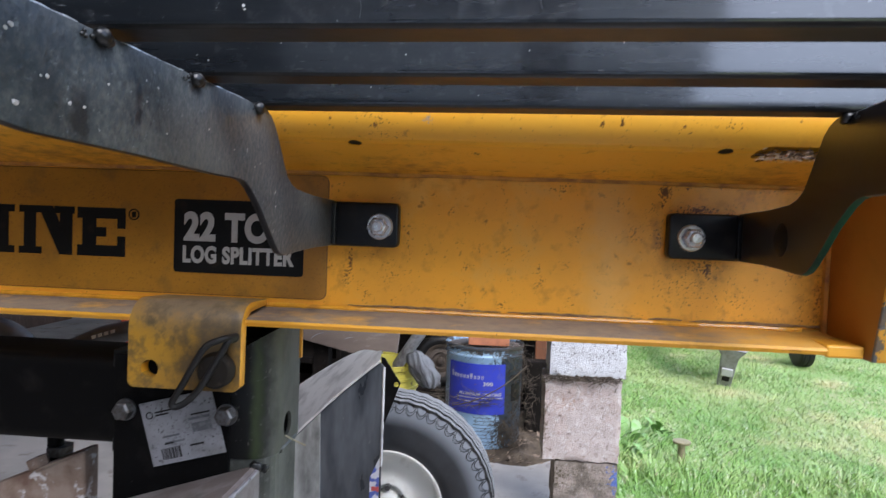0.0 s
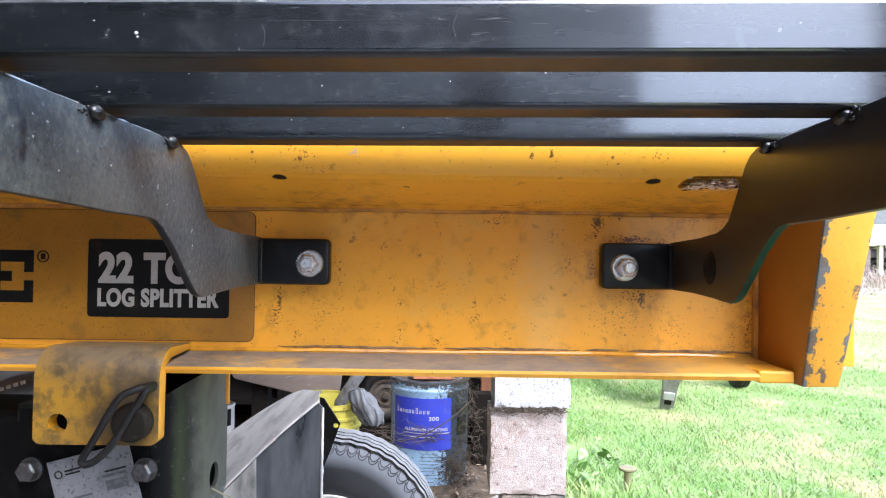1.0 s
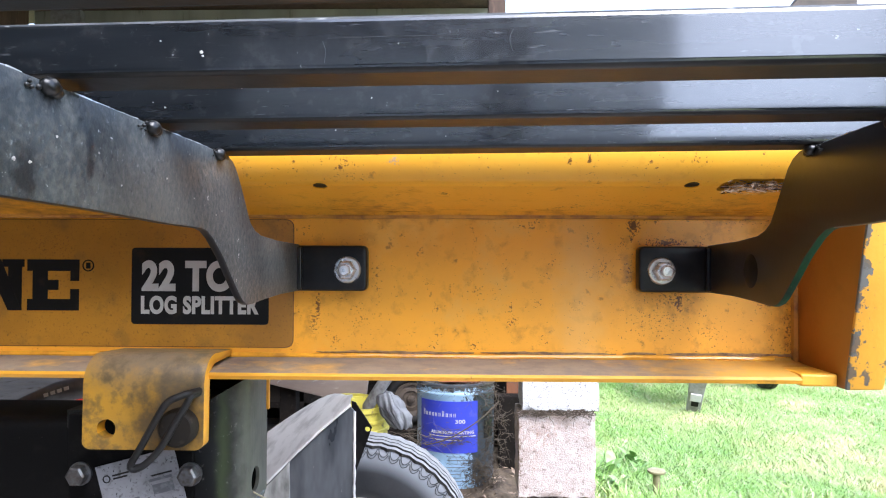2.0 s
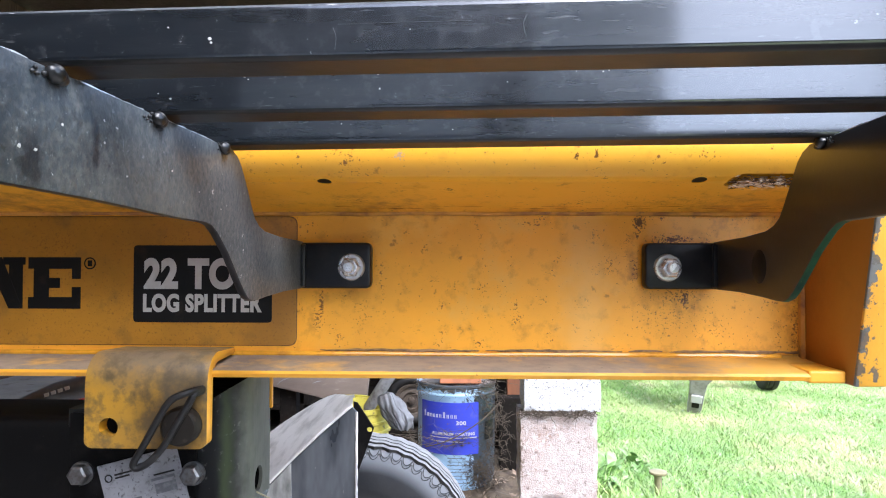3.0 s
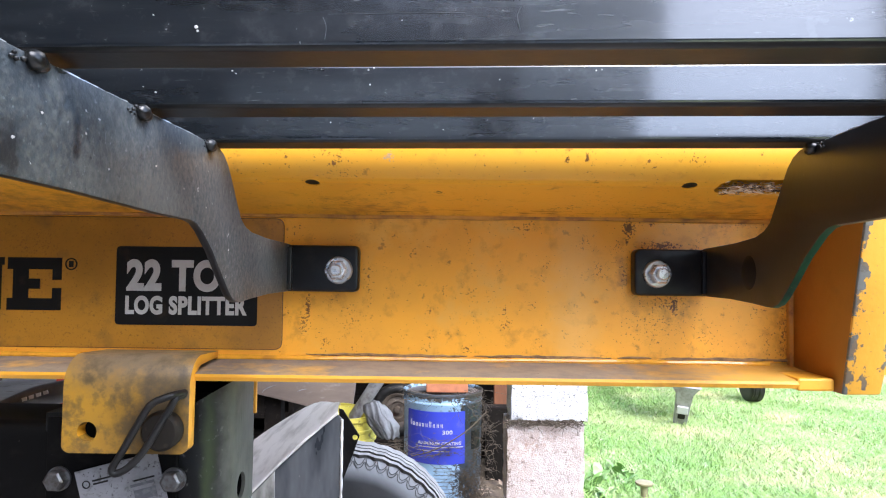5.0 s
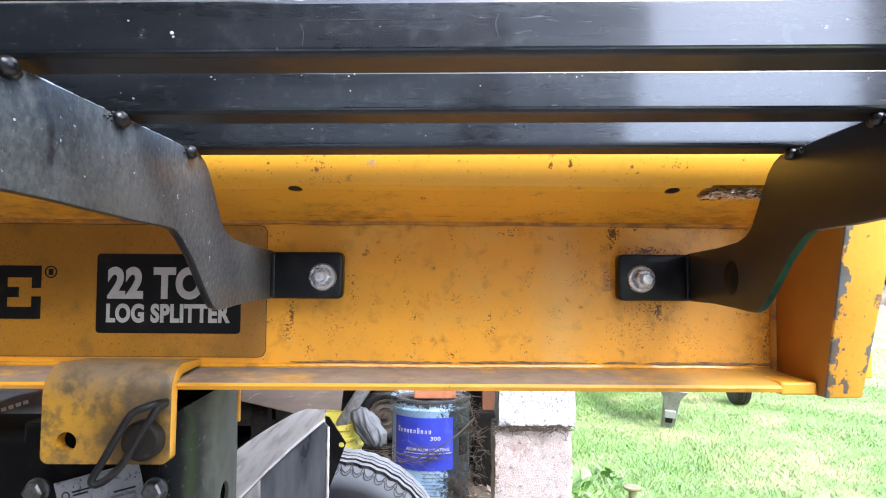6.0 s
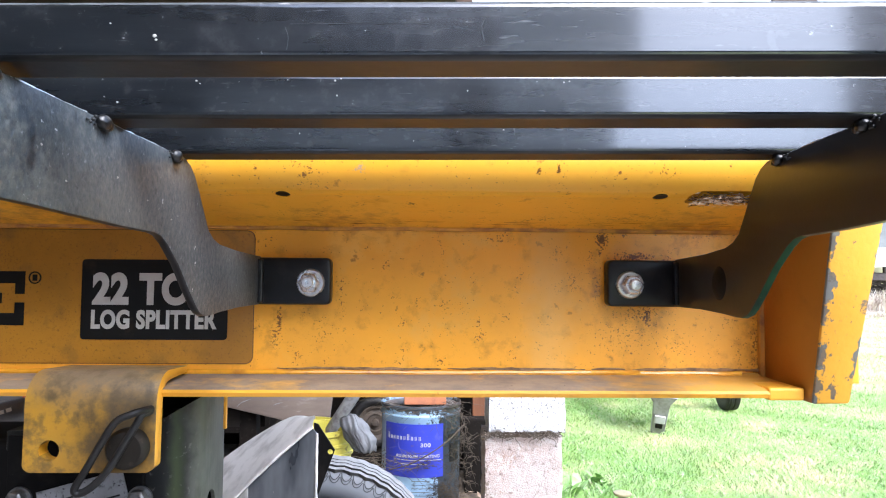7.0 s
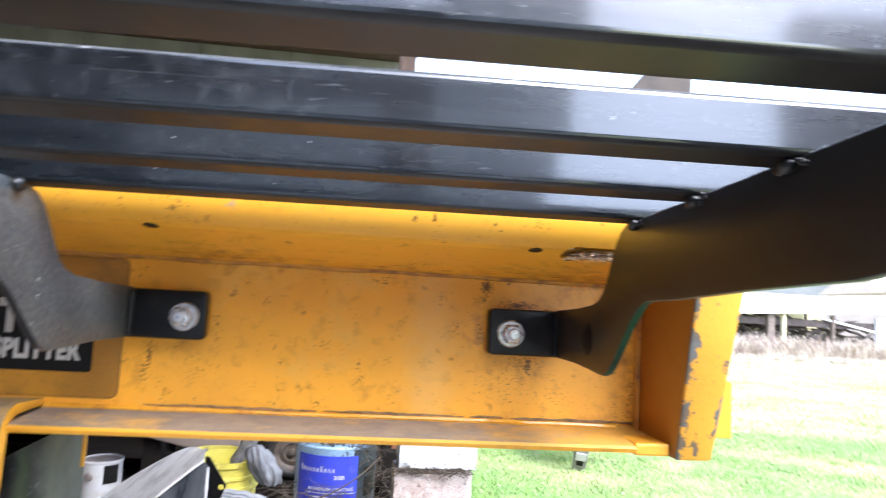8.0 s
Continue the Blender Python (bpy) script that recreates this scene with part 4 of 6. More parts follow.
def build_frame():
    tube = part("frame_tube", prism(rounded([(0.505, 0.5235), (0.600, 0.5235), (0.600, 0.610), (0.505, 0.610)], 0.014, 5), "x", -1.1, -0.30), M_FRAME, splitter, "black-painted square frame tube")
    smooth(tube)
    sec = rounded([(-0.317, 0.506), (-0.155, 0.506), (-0.155, 0.595), (-0.317, 0.595)], [0.002, 0.034, 0.002, 0.002], 8)
    post = part("hinge_post", prism(sec, "z", 0.518, 0.652), M_POST, splitter, "black hinge post with a green reflection painted at its corner")
    cut(post, [lathe([(0.0125, -0.05), (0.0125, 0.05)], (-0.155, 0.556, 0.541), "x", 24), prism([(-0.4, 0.617), (-0.195, 0.622), (-0.152, 0.648), (-0.152, 0.7), (-0.4, 0.7)], "y", 0.45, 0.65)])
    smooth(post, 30)
    part("axle_plate", prism(rounded([(-0.317, 0.508), (-0.157, 0.508), (-0.157, 0.593), (-0.317, 0.593)], [0.002, 0.030, 0.002, 0.002], 6), "z", 0.30, 0.5175, 0.001), M_AXLE, splitter, "dusty grey-green plate below the hinge post")
    smooth(part("weld_bead", sweep([(-0.1565 + 0.0008 * noise.noise(Vector((i * 0.9, 3, 0))), 0.585 - 0.0032 * i, 0.518 + 0.0010 * noise.noise(Vector((i * 1.3, 5, 0)))) for i in range(16)], [0.0030 + 0.0012 * noise.noise(Vector((i * 0.8, 8, 2))) for i in range(16)], 7), M_AXLE, splitter), 60)
    knot = blob((-0.1675, 0.500, 0.5145), (0.0065, 0.005, 0.0055), 3.1, 0.35, 3)
    knot = blob((-0.160, 0.5035, 0.5120), (0.0045, 0.004, 0.0040), 7.7, 0.35, 3, knot)
    smooth(part("weld_bead", knot, M_WELD, splitter), 180)
    part("hinge_backing", box((-0.33, 0.597, 0.30), (-0.170, 0.603, 0.650), 0.001), M_FRAME, splitter)
    # Black disc added to give the bore its unlit depth.
    part("bore", lathe([(0.0124, 0.0), (0.0124, 0.004)], (-0.1625, 0.556, 0.541), "x", 24), M_VOID, post)
    tagged(smooth(part("straw", sweep(bez([(-0.166, 0.556, 0.5325), (-0.152, 0.548, 0.5290), (-0.140, 0.538, 0.5285), (-0.128, 0.530, 0.5275)], 4), 0.0008, 6), M_STRAW)), "dry straw stuck in the bore of the hinge post", "straw")
    foot_sec = [(-0.335, 0.462), (-0.318, 0.4675), (-0.24, 0.4925), (-0.170, 0.515), (-0.1635, 0.512), (-0.1635, 0.30), (-0.335, 0.30)]
    smooth(part("axle_gusset", prism(foot_sec, "y", 0.33, 0.5015, 0.002), [M_GUSSET], splitter, "dusty brown sloped gusset under the hinge"), 30)
    smooth(part("weld_bead", sweep(bez([(-0.163, 0.49 - 0.02 * i, 0.5135 + 0.0012 * noise.noise(Vector((i * 1.7, 1, 0)))) for i in range(9)], 3), 0.0022, 6), M_TAG, splitter), 60)
    part("hinge_plate", box((-0.313, 0.502, 0.30), (-0.196, 0.508, 0.616), 0.001), M_FRAME, splitter)
    for x, z in ((-0.3005, 0.562), (-0.198, 0.5627)):
        bolt = part("hex_bolt", lathe([(0.0015, -0.0100), (0.0072, -0.0100), (0.0092, -0.0086), (0.0092, 0)], (x, 0.501, z), "y", 6), M_STEEL, splitter)
        part("washer", lathe([(0.0108, -0.0014), (0.0108, 0.001)], (x, 0.5015, z), "y", 28), M_STEEL, bolt)
    # paper tag stuck askew between the bolts
    tagm = Matrix.Translation((-0.2415, 0.5, 0.5475)) @ pose(0, 0, 0, 0, -15, 0)
    tag = part("paper_tag", box((-0.0375, -0.0006, -0.0315), (0.0375, 0.0006, 0.0315), m=tagm), M_TAG, splitter, "dirty silver paper tag set askew")
    for k, (x0, x1, z0, z1) in enumerate(((0.008, 0.030, 0.006, 0.0085), (0.010, 0.030, -0.006, 0.003), (-0.020, 0.0, -0.012, -0.010), (-0.022, -0.004, -0.006, -0.004))):
        part("print_bar", box((x0, -0.0009, z0), (x1, 0.0, z1), m=tagm), M_PRINTGREY, tag)
    rng = random.Random(4)
    x = -0.026
    while x < -0.006:
        w = rng.choice((0.0006, 0.001, 0.0015))
        part("barcode_bar", box((x, -0.0009, -0.027), (x + w, 0.0, -0.016), m=tagm), M_BLACKPRINT, tag)
        x += w + rng.choice((0.0006, 0.001))
    # round mark, speckled lines of print and grime on the tag
    ring = part("print_ring", lathe([(0.0036, 0.001), (0.0036, 0), (0.0027, 0), (0.0027, 0.001)], (0, 0, 0), "y", 20, cap=False), M_BLACKPRINT, tag)
    ring.data.transform(tagm @ Matrix.Translation((-0.0295, -0.0012, 0.0185)))
    for x0, x1, z0 in ((-0.0235, -0.006, 0.0195), (-0.0235, -0.010, 0.0165), (-0.004, 0.012, 0.0235), (0.012, 0.031, 0.0105), (-0.021, -0.012, -0.0125), (0.004, 0.018, -0.0185)):
        part("print_bar", box((x0, -0.0010, z0), (x1, 0.0, z0 + 0.0015), m=tagm), M_BLACKPRINT, tag)
    # latch pin and its wire bail
    pin = part("latch_pin", lathe([(0.001, -0.012), (0.014, -0.012), (0.0165, -0.009), (0.0165, 0.0), (0.011, 0.0), (0.011, 0.08)], (-0.196, 0.4745, 0.6135), "y", 28), M_PIN, splitter)
    pin.data.materials[0] = M_PINCAP
    smooth(pin, 40)
    bail = [(-0.180, 0.479, 0.644), (-0.184, 0.466, 0.6445), (-0.190, 0.460, 0.643), (-0.203, 0.457, 0.6365), (-0.2135, 0.455, 0.619), (-0.2262, 0.453, 0.594), (-0.2345, 0.452, 0.579), (-0.2352, 0.452, 0.5735),
            (-0.2312, 0.453, 0.572), (-0.222, 0.455, 0.577), (-0.211, 0.458, 0.5895), (-0.2005, 0.461, 0.6085), (-0.188, 0.464, 0.632), (-0.1835, 0.466, 0.641), (-0.181, 0.479, 0.6415)]
    bail = [(-0.181 + 0.87 * (x + 0.181), y, 0.6445 + 0.855 * (z - 0.6445)) for x, y, z in bail]
    smooth(part("wire_bail", sweep(bez(bail), 0.0031, 10), M_PIN, pin, "bent dark wire bail"))
    # rusty jack foot on a stud under the tube
    stud = part("stud", lathe([(0.0085, 0.44), (0.0085, 0.518)], (-0.4235, 0.575, 0), "z", 16), M_FRAME, splitter)
    part("stud_nut", lathe([(0.0145, 0.484), (0.0145, 0.494)], (-0.4185, 0.575, 0), "z", 6), M_STEEL, stud)
    cast = rounded([(-0.367, 0.5036), (-0.367, 0.30), (-0.62, 0.30), (-0.62, 0.392)], [0.005, 0, 0, 0.004], 4)
    foot = part("mount_block", prism(cast, "y", 0.54, 0.566, 0.003), M_RUST, splitter, "rust-brown cast mount with flaking white paint")
    part("mount_nut", lathe([(0.011, -0.002), (0.011, 0.012)], (0, 0, 0), "z", 6), M_RUST, foot).data.transform(Matrix.Translation((-0.425, 0.553, 0.4765)) @ pose(0, 0, 0, 0, -24, 0))



def bez(pts, per=5):
    """A smooth line through points (Catmull-Rom)."""
    p = [Vector(q) for q in pts]
    out = []
    for i in range(len(p) - 1):
        a, b, c, d = p[max(i - 1, 0)], p[i], p[i + 1], p[min(i + 2, len(p) - 1)]
        for k in range(per):
            t = k / per
            out.append(0.5 * ((2 * b) + (c - a) * t + (2 * a - 5 * b + 4 * c - d) * t * t + (3 * b - a - 3 * c + d) * t ** 3))
    out.append(p[-1])
    return out


def build_wheel(centre, radius):
    wheel = new("wheel")
    wheel.matrix_world = Matrix.Translation(centre)
    wheel.parent = splitter
    bpy.context.view_layer.update()
    wheel.matrix_parent_inverse = splitter.matrix_world.inverted()
    wheel.matrix_world = Matrix.Translation(centre)
    bpy.context.view_layer.update()
    tagged(wheel, "small trailer wheel with a dusty tyre and white rim")
    half = [(0.106, 0.046), (0.112, 0.053), (0.13, 0.0575), (0.155, 0.058), (0.178, 0.053), (0.192, 0.0475), (0.1995, 0.0465), (0.2005, 0.040)]
    prof = [(r, -h) for r, h in half] + [(r, h) for r, h in half[::-1]]
    smooth(part("tyre", lathe(prof, centre, "y", 72, cap=False), M_RUBBER, wheel), 50)
    # wavy tread ribs with narrow grooves
    n = 360
    bm = bmesh.new()
    for h0 in (-0.0375, -0.0187, 0.0, 0.0187, 0.0375):
        rings = []
        for k in range(n):
            a = 2 * math.pi * k / n
            zz = 0.0034 * (abs((k % 8) - 4) - 2) / 2
            edge = 0.0082
            top = radius - 0.0022 * (abs(h0) > 0.03)
            rings.append([bm.verts.new((centre[0] + q * math.cos(a), centre[1] + h0 + h + zz, centre[2] + q * math.sin(a))) for h, q in ((-edge, 0.1985), (-edge + 0.0008, top), (edge - 0.0008, top), (edge, 0.1985))])
        for k in range(n):
            a, b = rings[k], rings[(k + 1) % n]
            for j in range(3):
                bm.faces.new((a[j], a[j + 1], b[j + 1], b[j])).material_index = 0 if j == 1 else 1
    part("tread", bm, [M_TREAD, M_PIN], wheel)
    # scalloped grooves moulded round the shoulder
    bm = None
    for k in range(58):
        a0 = 2 * math.pi * k / 58
        for w, r0, deep in ((0.100, 0.2000, 0.0125), (0.100, 0.1930, 0.0110)):
            pts = []
            for i in range(8):
                u = i / 7
                q = r0 - deep * math.sin(math.pi * u) ** 0.6
                h = 0.0470 + (0.1985 - q) * 0.30
                a = a0 + 0.054 + w * (u - 0.5)
                pts.append((centre[0] + q * math.cos(a), centre[1] - h, centre[2] + q * math.sin(a)))
            bm = sweep(pts, 0.0009, 4, bm)
    tagged(part("shoulder_groove", bm, M_LUG, wheel), kind="stuff")
    rim = [(0.1075, -0.047), (0.110, -0.052), (0.108, -0.055), (0.103, -0.053), (0.101, -0.044), (0.097, -0.030), (0.088, -0.022), (0.06, -0.020), (0.05, -0.026), (0.036, -0.030), (0.034, 0.02), (0.098, 0.03), (0.1075, 0.047)]
    smooth(part("rim", lathe(rim, centre, "y", 56, cap=False), M_RIM, wheel), 40)
    smooth(part("hub", lathe([(0.001, -0.052), (0.018, -0.050), (0.022, -0.044), (0.023, -0.01), (0.035, -0.008), (0.035, 0.01)], centre, "y", 28), M_RIM, wheel), 40)
    for k in range(5):
        a = 2 * math.pi * k / 5 + 0.3
        part("lug_nut", lathe([(0.006, -0.040), (0.0065, -0.024)], (centre[0] + 0.032 * math.cos(a), centre[1], centre[2] + 0.032 * math.sin(a)), "y", 6), M_STEEL, wheel)


def build_fender():
    front = [(-0.136, 0.514), (-0.127, 0.505), (-0.127, 0.13), (-0.52, 0.13), (-0.50, 0.165), (-0.343, 0.311), (-0.245, 0.413)]
    fender = part("fender", prism(front, "y", 0.997, 1.001, 0.0008), M_FENDER, splitter, "black sheet-steel fender thick with dust")
    side = [(-0.236, 0.420), (-0.2295, 0.13), (-0.515, 0.13), (-0.498, 0.165), (-0.343, 0.308), (-0.248, 0.407)]
    part("side_flange", prism(side, "y", 0.993, 0.9965, 0.0008), M_FENDER_SIDE, fender, "dust-greyed inner flange of the fender")
    near = bez([(-0.134, 0.995, 0.516), (-0.19, 0.995, 0.468), (-0.245, 0.995, 0.415), (-0.343, 0.995, 0.313), (-0.42, 0.995, 0.237), (-0.50, 0.995, 0.166)], 3)
    far = bez([(-0.134, 1.02, 0.523), (-0.192, 1.15, 0.503), (-0.254, 1.21, 0.468), (-0.342, 1.22, 0.408), (-0.44, 1.23, 0.32), (-0.54, 1.23, 0.21)], 3)
    bm = bmesh.new()
    rows = []
    for a, b in zip(near, far):
        rows.append([bm.verts.new(a.lerp(b, t) + Vector((0, 0, 0.012 * math.sin(math.pi * t)))) for t in (0, 0.03, 0.25, 0.5, 0.75, 1)])
    for i in range(len(rows) - 1):
        for j in range(5):
            bm.faces.new((rows[i][j], rows[i][j + 1], rows[i + 1][j + 1], rows[i + 1][j]))
    bmesh.ops.solidify(bm, geom=bm.faces[:], thickness=0.003)
    smooth(part("fender_top", bm, M_FENDER_TOP, fender, "curved fender top grey with dust"))
    smooth(part("seam_bead", sweep([p + Vector((0, -0.001, 0.0005 * (i % 2))) for i, p in enumerate(near)], 0.0024, 6), M_FENDER_TOP, fender))
    smooth(part("weld_bead", sweep([(-0.1272 + 0.0008 * noise.noise(Vector((i * 0.9, 1, 7))), 0.9965, 0.505 - 0.0075 * i) for i in range(24)], [0.0024 + 0.0011 * noise.noise(Vector((i * 1.1, 4, 2))) for i in range(24)], 6), M_FENDER_TOP, fender), 60)
    lip = part("lip", prism([(-0.134, 0.521), (-0.127, 0.519), (-0.099, 0.477), (-0.113, 0.437), (-0.127, 0.40)], "y", 1.003, 1.007, 0.0008), M_FRAME, fender)
    cut(lip, [lathe([(0.0045, -0.05), (0.0045, 0.05)], (-0.1065, 1.0, 0.474), "y", 16)])
    part("sticker", prism([(-0.146, 0.262), (-0.130, 0.272), (-0.130, 0.348), (-0.146, 0.312)], "y", 0.9955, 0.9975), M_STICKER, fender, "small white and blue warning sticker")


# ---- the log cradle ----
def skewed(ob, rail=False):
    """The cradle is bent a little: its front end leans to the left and up, and its rails run slightly askew and lean back."""
    for v in ob.data.vertices:
        x, y, z = v.co
        out = max(0.0, 0.52 - y)
        rise = 0.0125 if rail else (-0.001 if x < 0.1 else (0.013 if z > 0.822 else 0.005))
        tilt = -0.0038 * (0.28 - x) if rail else 0.0
        v.co = (x - 0.036 * out, y - 0.038 * (x - 0.28) + 0.05 * (z - 0.8338) if rail else y, z + rise * max(0.0, 0.53 - y) + tilt)
    return ob


def build_cradle():
    cradle = thing("log_cradle", (0.0875, 0.3, 0.73), "black welded steel log cradle bolted to the splitter beam", "log cradle")
    side = [(0.541, 0.7745), (0.470, 0.7765), (0.428, 0.7795), (0.414, 0.7830), (0.404, 0.7885), (0.396, 0.7985), (0.386, 0.8120), (0.376, 0.8240), (0.368, 0.8300), (0.358, 0.8335), (0.04, 0.8335),
            (0.046, 0.822), (0.075, 0.797), (0.10, 0.788), (0.13, 0.7845), (0.20, 0.7832), (0.275, 0.7805), (0.316, 0.7800), (0.325, 0.7785), (0.334, 0.7742), (0.352, 0.7615), (0.371, 0.7438), (0.384, 0.7325), (0.391, 0.7280), (0.400, 0.7255), (0.412, 0.7256), (0.435, 0.7272), (0.48, 0.7292), (0.541, 0.7295)]
    rngw = random.Random(77)
    for s, x in ((1, -0.108), (-1, 0.286)):
        arm = part("arm", prism(side, "x", x - 0.006 * s, x, 0.0012), M_ARM if s > 0 else M_ARM_SHADED, cradle, "black support arm filmed with dust")
        skewed(arm)
        # Lower edges: painted lawn reflection on the right arm, near-black on the left.
        arm.data.materials.append(M_LAWNGLINT if s < 0 else M_TAB)
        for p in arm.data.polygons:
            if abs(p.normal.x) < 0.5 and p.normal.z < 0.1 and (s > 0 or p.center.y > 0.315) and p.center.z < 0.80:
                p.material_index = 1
        smooth(arm, 30)
        for y0, y1 in ((0.262, 0.328), (0.182, 0.240), (0.09, 0.155)):
            skewed(part("worn_edge", sweep([(x - 0.0008 * s, y0 + (y1 - y0) * i / 9, 0.8333 + 0.0002 * rngw.uniform(-1, 1)) for i in range(10)], [0.0005 * rngw.uniform(0.4, 1.3) for i in range(10)], 5), M_ZINC, arm, "bare worn steel edge"))
        out = rounded([(x - 0.004 * s, 0.7295), (x + 0.0665 * s, 0.7295), (x + 0.0665 * s, 0.7735), (x - 0.004 * s, 0.7735)], [0, 0.006, 0.006, 0], 5)
        smooth(part("bolting_tab", prism(out, "y", 0.5345, 0.5495, 0.0026, 3), M_TAB, arm), 30)
        part("bend_rib", box((min(x - 0.003 * s, x + 0.004 * s), 0.530, 0.731), (max(x - 0.003 * s, x + 0.004 * s), 0.536, 0.772), 0.0015), M_TAB, arm)
        bx = -0.06 if s > 0 else 0.24
        nut = part("lock_nut", lathe([(0.0056, -0.0135), (0.0080, -0.0130), (0.0097, -0.0112), (0.0100, -0.0095), (0.0100, 0)], (bx, 0.5325, 0.75), "y", 6), M_ZINC, cradle)
        smooth(nut, 25)
        smooth(part("washer", lathe([(0.007, -0.0026), (0.0118, -0.0026), (0.0128, -0.0012), (0.0130, 0.0), (0.0130, 0.0022)], (bx, 0.5325, 0.75), "y", 32), M_ZINC, nut), 30)
        smooth(part("bolt_end", lathe([(0.001, -0.0200), (0.0044, -0.0198), (0.0056, -0.0184), (0.0056, 0)], (bx, 0.5325, 0.75), "y", 20), M_ZINC, nut), 30)
        for k, y in enumerate((0.340, 0.252, 0.168, 0.080)):
            rng = random.Random(k + (7 if s > 0 else 31))
            r = 0.0040
            bm = blob((x + 0.0014 * s, y, 0.8312), (r * 0.95, r * 1.15, r), rng.random() * 9, 0.09, 3)
            bm = blob((x + 0.0010 * s, y + 1.1 * r, 0.8306), (0.7 * r, 1.0 * r, 0.85 * r), rng.random() * 9, 0.09, 3, bm)
            for j in range(5):
                q = rng.uniform(0.0007, 0.0016)
                bm = blob((x + 0.0006 * s, y - r - rng.uniform(0.0, 0.009), 0.8330 + rng.uniform(-0.0045, 0.0006)), (q, q, q), j, 0.2, 1, bm)
            weld = skewed(part("weld_bead", bm, M_WELD, arm))
            smooth(weld, 180)
    dimple = part("bolt_head", lathe([(0.0005, -0.0042), (0.004, -0.0040), (0.0075, -0.0034), (0.0105, -0.0023), (0.0130, -0.0010), (0.0155, 0.0004)], (0.2866, 0.440, 0.7515), "x", 40), M_HEAD, cradle, "low domed black bolt head in the arm")
    skewed(dimple)
    smooth(dimple, 60)
    for y in (0.335, 0.247, 0.161, 0.070):
        out = rounded([(y, 0.8338), (y + 0.0245, 0.8338), (y + 0.0245, 0.8576), (y, 0.8576)], 0.0030, 4)
        rail = part("rail", prism(out, "x", -0.42, 0.43), [M_BLACK, M_RAIL_UNDER, M_RAIL_TOP], cradle, "glossy black square steel tube rail")
        for p in rail.data.polygons:
            if p.normal.z < -0.3:
                p.material_index = 1
            elif p.normal.z > 0.3:
                p.material_index = 2
        skewed(rail, True)
        smooth(rail, 30)
        for p in rail.data.polygons:
            if p.area > 0.01:
                p.use_smooth = False
    for x, y, z, r in ((-0.0462, 0.1608, 0.8430, 0.0009), (-0.0456, 0.1608, 0.8414, 0.0006), (-0.064, 0.1608, 0.8482, 0.0004), (0.036, 0.1608, 0.8450, 0.0003), (-0.064, 0.2468, 0.8535, 0.0006), (-0.062, 0.2468, 0.8520, 0.0004), (0.009, 0.2468, 0.8535, 0.0006), (0.012, 0.2468, 0.8545, 0.0005),
                       (0.010, 0.2468, 0.8455, 0.0005), (-0.016, 0.2468, 0.8540, 0.0004), (0.122, 0.2468, 0.8545, 0.0006), (0.128, 0.2468, 0.8525, 0.0005), (0.131, 0.2468, 0.8530, 0.0004), (0.078, 0.2468, 0.8480, 0.0004), (-0.105, 0.2468, 0.842, 0.0007), (-0.112, 0.2468, 0.845, 0.0004),
                       (0.070, 0.3348, 0.8530, 0.0005), (0.104, 0.3348, 0.8495, 0.0005), (0.030, 0.3348, 0.8550, 0.0005), (0.034, 0.3348, 0.8548, 0.0004), (-0.03, 0.3348, 0.8470, 0.0005), (0.045, 0.3348, 0.842, 0.0004)):
        skewed(part("paint_fleck", blob((x + 0.0004, y, z), (0.8 * r, 0.0004, 0.75 * r), x * 90, 0.9, 2), M_WHITEPRINT, cradle), True)
    # pale splashes on the arm that is filmed with dust
    for y, z, r in ((0.116, 0.8195, 0.0010), (0.1185, 0.8215, 0.0012), (0.137, 0.807, 0.0010), (0.1335, 0.8065, 0.0006), (0.150, 0.799, 0.0009), (0.121, 0.794, 0.0013), (0.159, 0.799, 0.0008), (0.175, 0.812, 0.0008), (0.110, 0.807, 0.0007), (0.224, 0.797, 0.0006), (0.205, 0.810, 0.0006), (0.27, 0.806, 0.0006), (0.305, 0.798, 0.0006), (0.338, 0.790, 0.0006)):
        skewed(part("paint_fleck", blob((-0.1078, y, z), (0.0003, r, r * 0.8), y * 90, 0.8, 2), M_WHITEPRINT, cradle))
    # thin scratches in the paint, and a strip of bare primer along the top of one tube
    for pts, r in (([(0.0050, 0.1608, 0.8465), (0.0063, 0.1608, 0.8425), (0.0059, 0.1608, 0.8375)], 0.00013), ([(0.007, 0.16085, 0.8478), (0.039, 0.16085, 0.8480), (0.061, 0.16085, 0.8479)], 0.00009), ([(0.083, 0.1608, 0.850), (0.0815, 0.1608, 0.846), (0.0825, 0.1608, 0.841)], 0.0002), ([(0.111, 0.3348, 0.8525), (0.1115, 0.3348, 0.846)], 0.0003)):
        skewed(part("scratch", sweep(bez(pts, 5), r, 5), M_GALV_DULL, cradle), True)
    for x0, x1 in ((-0.153, -0.140), (-0.118, -0.108), (-0.100, -0.086)):
        skewed(part("bare_edge", sweep([(x0 + (x1 - x0) * k / 6, 0.2478, 0.8572) for k in range(7)], 0.0009, 6), M_PRIMER, cradle), True)
    return cradle


build_beam()
build_frame()
build_wheel((-0.133, 1.15, 0.215), 0.2065)
build_fender()
build_cradle()


